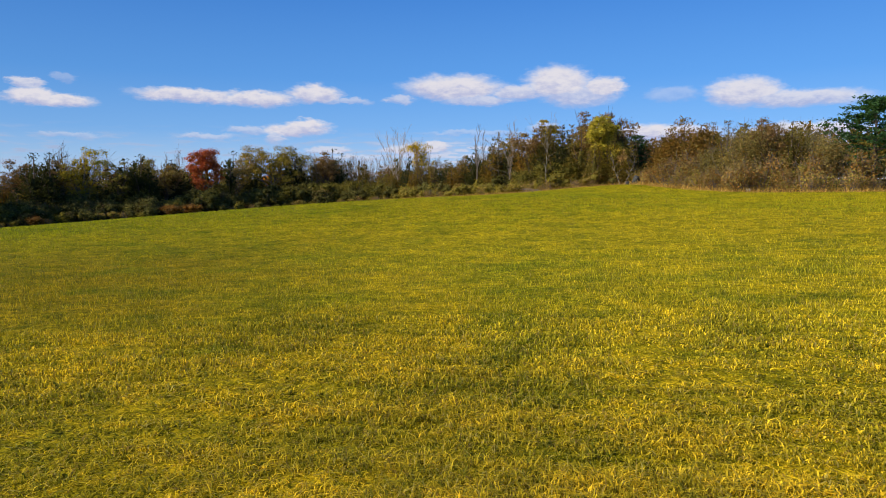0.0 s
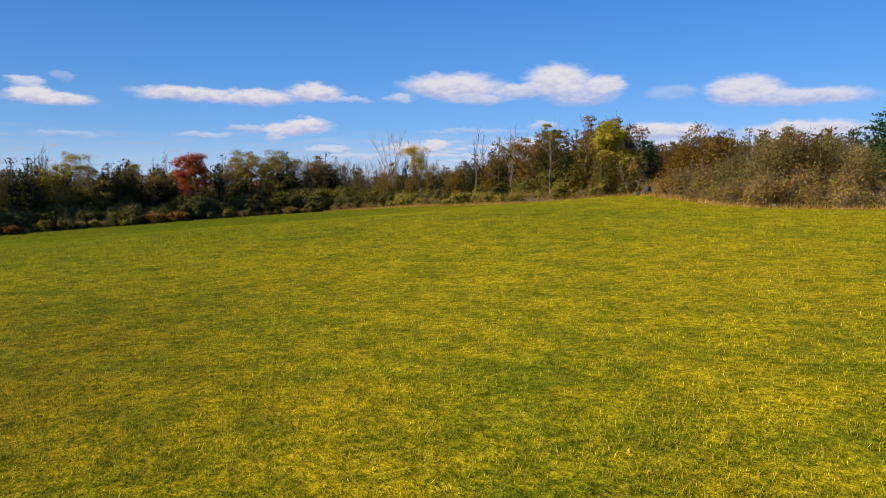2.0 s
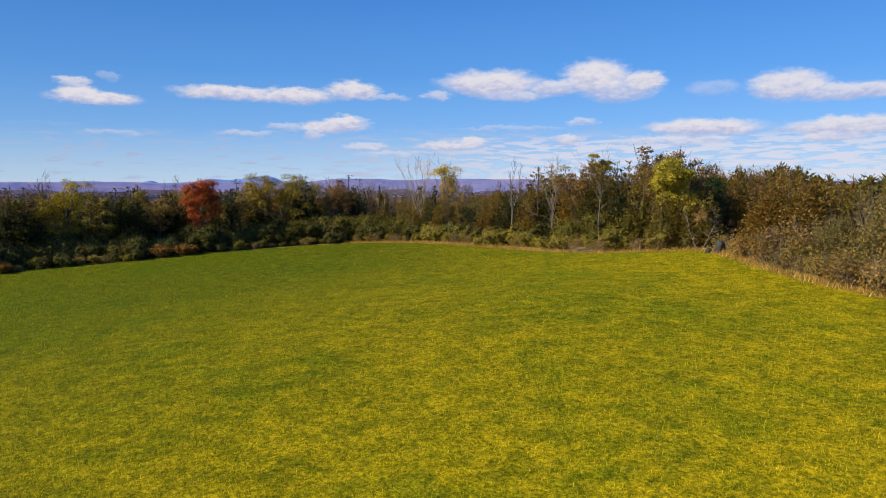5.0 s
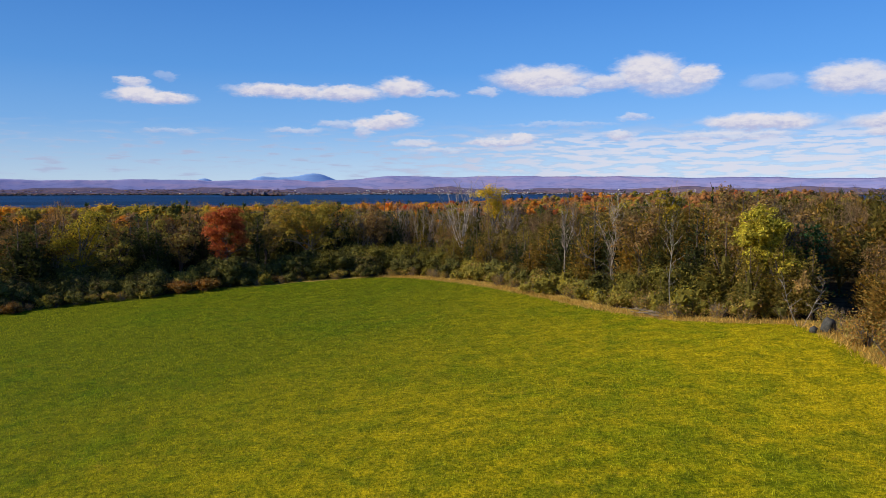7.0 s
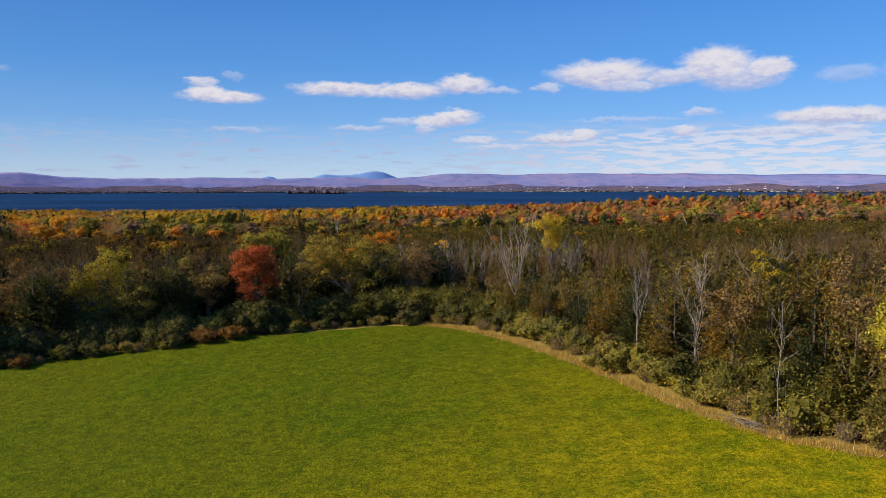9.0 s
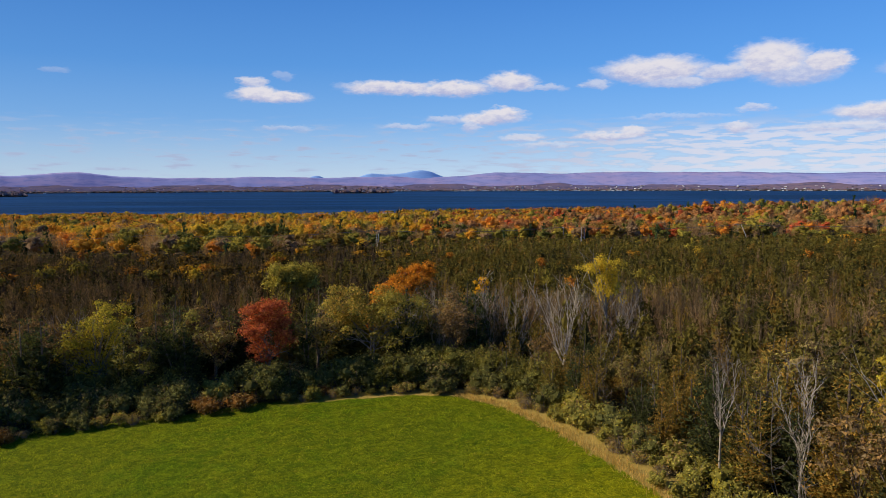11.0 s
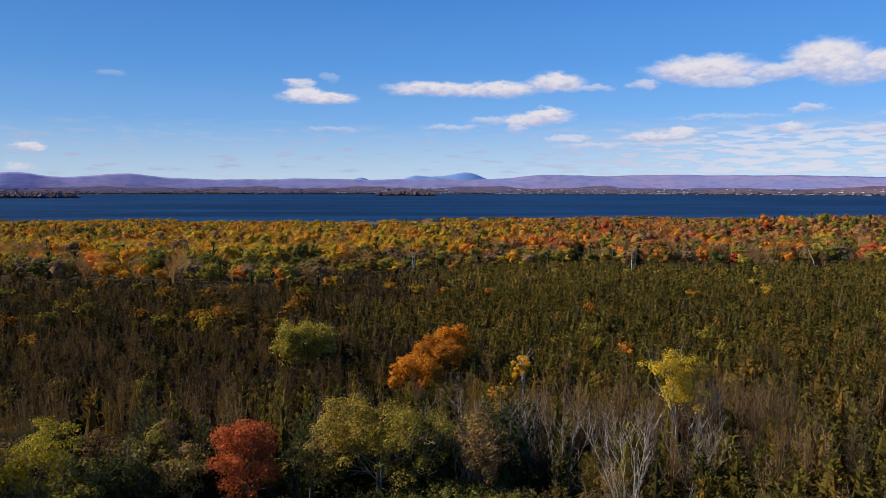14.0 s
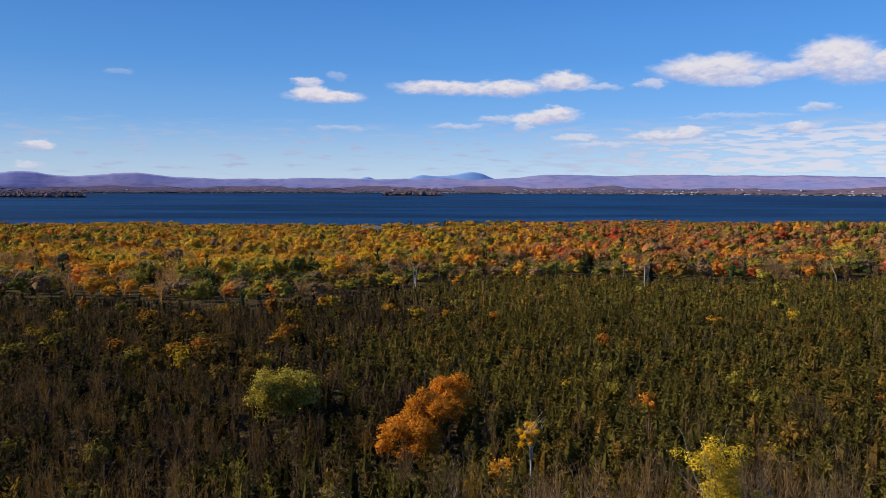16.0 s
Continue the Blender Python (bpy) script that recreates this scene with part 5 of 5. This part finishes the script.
        tint = np.where((rng.random(n) < west)[:, None], left, rite)
        dull = .7 * field_noise(P, 15, 21) + .3 * rng.random(n) < .15 + .50 * near
        tint = np.where(dull[:, None], pick(("brn", "brush", "grn", "rust", "olv"), (.3, .16, .26, .10, .18), v), tint)
        twiggy = (np.abs(tint - np.array(pal['brn'])).sum(1) < 1e-6) | (np.abs(tint - np.array(pal['brushd'])).sum(1) < 1e-6)
        k = np.where(rng.random(n) < .06 + .34 * smooth(945, 1000, y) * ((x > -300) & (x < 70)), 0, np.where((rng.random(n) < .05) | twiggy & (rng.random(n) < .8), 2, 1))
        tint = np.where((k == 0)[:, None], np.array((.028, .042, .016)), tint)
        tint = np.where((k == 2)[:, None], pick(('brn', 'brush'), (.5, .5), rng.random(n)), tint) * rng.uniform(.86, 1.14, (n, 1))
        h = (9.5 + 6.5 * field_noise(P, 12, 33) + rng.uniform(0, 4.5, n)) * (1 - .22 * near) * (1 - .42 * smooth(620, 980, y))
        w = np.where(k == 1, rng.uniform(13.5, 20.0, n) * (1 - .2 * near), np.where(k == 2, h * 1.1, h * .75))
        plant(name, "autumn forest of orange, yellow, red and green crowns", P, k, h, w, tint, lod, seed, "forest")

    bright(335, 520, 9.2, ((110, .07), (300, .024), (260, .006)), "autumn_forest", 4)
    bright(520, 760, 10.0, ((60, .09), (130, .034), (120, .008)), "autumn_forest", 10)
    bright(760, 1075, 11.0, ((24, .12), (40, .055), (40, .012)), "autumn_forest", 5)


woods()


# ---------------------------------------------------------------- grass
def blades(name, label, x, y, h, w, material_, seed, lean=0.5, tint=None, bent=False):
    """One pointed blade at each place; bent: arched, in two lengths. Without tint the blade is marked 0 at its foot, 1 at its tip."""
    rng = np.random.default_rng(seed)
    n = len(x)
    a = rng.uniform(0, 6.28, n)
    P = np.stack([x, y, land(x, y) - 0.01], -1)
    side = np.stack([np.cos(a), np.sin(a), 0 * a], -1) * (w / 2)[:, None]
    bow = np.stack([rng.normal(size=n), rng.normal(size=n), 0 * a], -1) * (h * lean)[:, None]
    up = np.stack([0 * a, 0 * a, h * rng.uniform(.7, 1.2, n)], -1)
    g = Geo()
    if bent:
        mid = P + bow * .3 + up * .72
        tip = P + bow * 1.25 + up * rng.uniform(.55, 1.0, (n, 1))
        V = np.stack([P - side, P + side, mid - side * .8, mid + side * .8, tip], 1).reshape(-1, 3)
        T = np.tile(np.array([0, 0, .7, .7, 1.0])[:, None], (n, 3))
        k = np.arange(n)[:, None] * 5
        g.add(V, k + np.array((0, 1, 3, 2)), T)
        g.add(np.zeros((0, 3)), k + np.array((2, 3, 4)) - g.n, np.zeros((0, 3)))
    else:
        V = np.stack([P - side, P + side, P + bow + up], 1).reshape(-1, 3)
        T = np.tile(np.array([0, 0, 1.0])[:, None], (n, 3)) if tint is None else np.repeat(tint, 3, 0)
        g.add(V, np.arange(3 * n).reshape(n, 3), T)
    tagged(new(name, g.mesh(name, [material_])), label, "grass", kind="stuff")


def meadow_grass():
    rng = np.random.default_rng(300)
    n = 290000
    r = 3.4 * 13.5 ** rng.uniform(0, 1, n)
    a = np.radians(rng.uniform(-24, 55, n))
    x, y = r * np.sin(a), r * np.cos(a)
    h, w = rng.uniform(.5, 1.4, n) * np.interp(r, (5, 12, 18, 30), (.052, .064, .072, .09)), np.minimum(r * .0020, .014) * rng.uniform(.6, 1.4, n)
    P = np.stack([x, y], -1)
    tuft = field_noise(P, .10, 61) * .55 + field_noise(P, .33, 62) * .45
    h = h * (.55 + .8 * tuft)
    m = (edge_distance(x, y) > 0.6) & (rng.random(n) < .3 + 1.1 * tuft)
    close = m & (r < 11)
    blades("grass", "short curling yellow-green grass with dry tips", x[close], y[close], h[close], w[close], MAT_BLADE, 301, np.interp(r[close], (4, 11), (1.0, .6)), bent=True)
    m &= r >= 11
    blades("grass", "short yellow-green meadow grass with dry tips", x[m], y[m], h[m], w[m], MAT_BLADE, 305, np.interp(r[m], (11, 18), (.5, .28)))
    n = 430000
    x, y = rng.uniform(-44, 50, n), rng.uniform(26, 148, n)
    clump = field_noise(np.stack([x, y], -1), .20, 63) * .6 + field_noise(np.stack([x, y], -1), .75, 64) * .4
    m = (edge_distance(x, y) > 0.6) & (np.hypot(x, y) > rng.uniform(34, 46, n)) & (rng.random(n) < .40 + .8 * clump)
    n = m.sum()
    blades("grass", "mown meadow grass, greener at the low end", x[m], y[m], rng.uniform(.6, 1.5, n) * .115, rng.uniform(.7, 1.4, n) * .030, MAT_TUFT, 304, .3)
    # tall straw left standing along the northern margin
    pts = along(9, 25, 0.045)
    P = np.array([p + nrm * rng.normal(-0.15, 0.5) for p, nrm in pts for _ in range(3)])
    n = len(P)
    t = jitter_tint(rng, [(.36, .22, .055), (.28, .175, .045), (.42, .28, .09), (.20, .14, .035)], n)
    blades("dry_grass", "tall straw-coloured grass along the field margin", P[:, 0], P[:, 1], rng.uniform(.2, .62, n), rng.uniform(.03, .07, n), MAT_LEAF, 302, .4, t)
    pts = along(2, 9, 0.09)
    P = np.array([p + nrm * rng.normal(0.2, 0.4) for p, nrm in pts for _ in range(2)])
    n = len(P)
    blades("dry_grass", "thin straw-coloured grass before the shaded hedge", P[:, 0], P[:, 1], rng.uniform(.12, .35, n), rng.uniform(.03, .06, n), MAT_LEAF, 303, .4,
           jitter_tint(rng, [(.15, .12, .04), (.10, .10, .03)], n))


meadow_grass()


# ---------------------------------------------------------------- small things
def stone(name, rng, x, y, r, mat, label):
    bm = bmesh.new()
    bmesh.ops.create_icosphere(bm, subdivisions=3, radius=1.0)
    for v in bm.verts:
        n = noise.noise(v.co * 1.4 + Vector((x, y, 0))) * .28 + noise.noise(v.co * 4.0) * .07
        v.co = Vector((v.co.x * r[0], v.co.y * r[1], v.co.z * r[2])) * (1 + n)
    me = bpy.data.meshes.new(name)
    bm.to_mesh(me)
    bm.free()
    me.materials.append(mat)
    for p in me.polygons:
        p.use_smooth = True
    ob = new(name, me)
    ob.matrix_basis = pose(x, y, float(land(x, y)) + r[2] * .55, 0, 0, 40)
    return tagged(ob, label, "stone")


stone("boulder", None, 47.3, 77.6, (.55, .5, .72), MAT_ROCK, "dark upright fieldstone in dry grass at the field corner")
stone("boulder", None, 46.4, 78.0, (.34, .3, .30), MAT_ROCK, "small dark fieldstone beside a larger one")
stone("stone", None, 45.4, 55.6, (.34, .26, .22), MAT_PALE, "pale stone under the bushes at the field margin")


def brush_pile(x, y):
    rng = np.random.default_rng(8)
    pile = tagged(new("brush_pile"), "grey pile of cut branches at the field margin", "brush pile")
    pile.matrix_basis = pose(x, y, float(land(x, y)), 0, 0, -62)
    for _ in range(22):
        a = rng.normal(0, .35)
        L = rng.uniform(1.0, 2.6)
        c = np.array((rng.normal(0, .7), rng.normal(0, .3), rng.uniform(.08, .5)))
        d = np.array((np.cos(a), np.sin(a), rng.normal(0, .12))) * L / 2
        g = Geo().tube(c - d, c + d * .2, .035, .028, 5, (.20, .16, .12)).tube(c + d * .2, c + d + rng.normal(size=3) * .15, .028, .01, 5, (.20, .16, .12))
        part("stick", g, [MAT_BARK], pile)


brush_pile(39.9, 91.4)


# ---------------------------------------------------------------- power line
def utility_pole(x, y, h, turn):
    pole = tagged(new("utility_pole"), "weathered wooden utility pole with one crossarm above the trees", "utility pole", "poles of the power line")
    z = float(land(x, y))
    pole.matrix_basis = pose(x, y, z, 0, 0, turn)
    part("pole", Geo().tube((0, 0, -1), (0, 0, h), .17, .11, 10), [MAT_POLE], pole)
    arm = part("crossarm", Geo().tube((-1.3, .14, h - .5), (1.3, .14, h - .5), .08, .08, 4), [MAT_POLE], pole)
    for k in (-1.15, -.4, .4, 1.15):
        part("insulator", Geo().tube((k, .14, h - .45), (k, .14, h - .30), .06, .05, 8).tube((k, .14, h - .30), (k, .14, h - .22), .075, .03, 8), [MAT_CERAMIC], arm)
    return [Vector((x, y, z)) + Euler((0, 0, radians(turn))).to_matrix() @ Vector((k, .14, h - .22)) for k in (-1.15, -.4, 1.15)]


def wires(rows):
    for a, b in zip(rows[:-1], rows[1:]):
        for p, q in zip(a, b):
            g = Geo()
            pts = [p.lerp(q, f) - Vector((0, 0, 4 * f * (1 - f) * 1.6)) for f in np.linspace(0, 1, 15)]
            R_ = np.array([(0, 0, .035), (0, .035, 0), (0, 0, -.035), (0, -.035, 0)])
            V = np.concatenate([np.array(u) + R_ for u in pts])
            g.add(V, [(k * 4 + j, k * 4 + (j + 1) % 4, k * 4 + 4 + (j + 1) % 4, k * 4 + 4 + j) for k in range(len(pts) - 1) for j in range(4)])
            tagged(new("power_cable", g.mesh("power_cable", [MAT_WIRE])), "dark sagging cable of the power line", "cable", "cables of the power line")


POLES = [(-330, 330, 10.5), (-224, 362, 10.5), (-109, 396, 10.5), (-8, 420, 10.5), (88, 432, 10.5), (182, 438, 10.5), (300, 452, 10.5)]
wires([utility_pole(x, y, h, 105) for x, y, h in POLES])


def snag(x, y, h, kind, label):
    rng = np.random.default_rng(int(abs(x)))
    g = Geo()
    c = (1, 1, 1)
    if kind == "twin":
        for dx, hh in ((-.75, h), (.75, h * 1.02)):
            g.tube((dx, 0, -.5), (dx * 1.05, 0, hh * .5), .24, .19, 8, c).tube((dx * 1.05, 0, hh * .5), (dx * .9, 0.1, hh), .19, .08, 8, c)
        g.tube((-1.0, 0, h * .62), (.8, 0, h * .45), .10, .08, 6, c)
    elif kind == "fork":
        g.tube((0, 0, -.5), (.1, 0, h * .55), .26, .2, 8, c).tube((.1, 0, h * .55), (.75, .1, h), .18, .05, 7, c)
        g.tube((-.2, 0, h * .2), (-.8, 0, h * .85), .17, .05, 7, c).tube((.3, 0, h * .7), (-.3, .2, h * .95), .08, .03, 5, c)
    else:
        g.tube((-1.6, 0, h), (1.2, 0, h * .42), .12, .2, 8, c)
        g.tube((1.2, 0, h * .42), (2.2, .2, -.3), .2, .24, 8, c)
    ob = tagged(new("dead_tree", g.mesh("dead_tree", [MAT_SNAG])), label, "dead tree")
    ob.matrix_basis = pose(x, y, float(land(x, y)))


snag(96.4, 424, 10.0, "twin", "twin bleached dead trunks standing over the cedars")
snag(-6.6, 412, 10.5, "fork", "bleached forked dead trunk by the power line")
snag(183, 433, 10.5, "lean", "broken bleached trunk leaning over the cedars")


def house(x, y, w, d, h, turn, label, siding, category="house"):
    ob = tagged(new("house"), label, category)
    ob.matrix_basis = pose(x, y, float(land(x, y)) - .2, 0, 0, turn)
    a, b = w / 2, d / 2
    V = [(-a, -b, 0), (a, -b, 0), (a, b, 0), (-a, b, 0), (-a, -b, h), (a, -b, h), (a, b, h), (-a, b, h), (-a, 0, h + b * .75), (a, 0, h + b * .75)]
    g = Geo().add(V, [(0, 1, 5, 4), (1, 2, 6, 5), (2, 3, 7, 6), (3, 0, 4, 7)]).add(V, [(5, 6, 9), (7, 4, 8)])
    part("wall", g, [siding], ob)
    o = .5
    R = [(-a - o, -b - o, h - .35), (a + o, -b - o, h - .35), (a + o, 0, h + b * .75 + .12), (-a - o, 0, h + b * .75 + .12), (a + o, b + o, h - .35), (-a - o, b + o, h - .35)]
    R += [(p[0], p[1], p[2] + .22) for p in R]
    roof = part("roof", Geo().add(R, [(6, 7, 8, 9), (9, 8, 10, 11), (3, 2, 1, 0), (5, 4, 2, 3), (0, 1, 7, 6), (5, 11, 10, 4), (0, 6, 9, 3), (3, 9, 11, 5), (1, 2, 8, 7), (2, 4, 10, 8)]), [MAT_ROOF], ob)
    part("chimney", Geo().tube((a * .5, .4, h), (a * .5, .4, h + b * .75 + 1.2), .5, .5, 4), [MAT_ROOF], roof)
    for k in (-.6, -.2, .2, .6):
        win = part("window", Geo().add([(k * w / 2 - .55, -b - .03, h * .35), (k * w / 2 + .55, -b - .03, h * .35), (k * w / 2 + .55, -b - .03, h * .8), (k * w / 2 - .55, -b - .03, h * .8)], [(0, 1, 2, 3)]), [MAT_GLASS], ob)
        part("sill", Geo().tube((k * w / 2 - .65, -b - .06, h * .33), (k * w / 2 + .65, -b - .06, h * .33), .07, .07, 4), [MAT_WHITE], win)


house(-96, 905, 22, 11, 5.5, 6, "brown gabled house half hidden by shore trees", MAT_SIDING)
house(-28, 925, 12, 9, 5, -8, "small grey-roofed cottage among shore trees", MAT_SIDING)
house(-118, 880, 9, 7, 4.5, 20, "low dark-roofed cabin among autumn trees", MAT_SIDING)
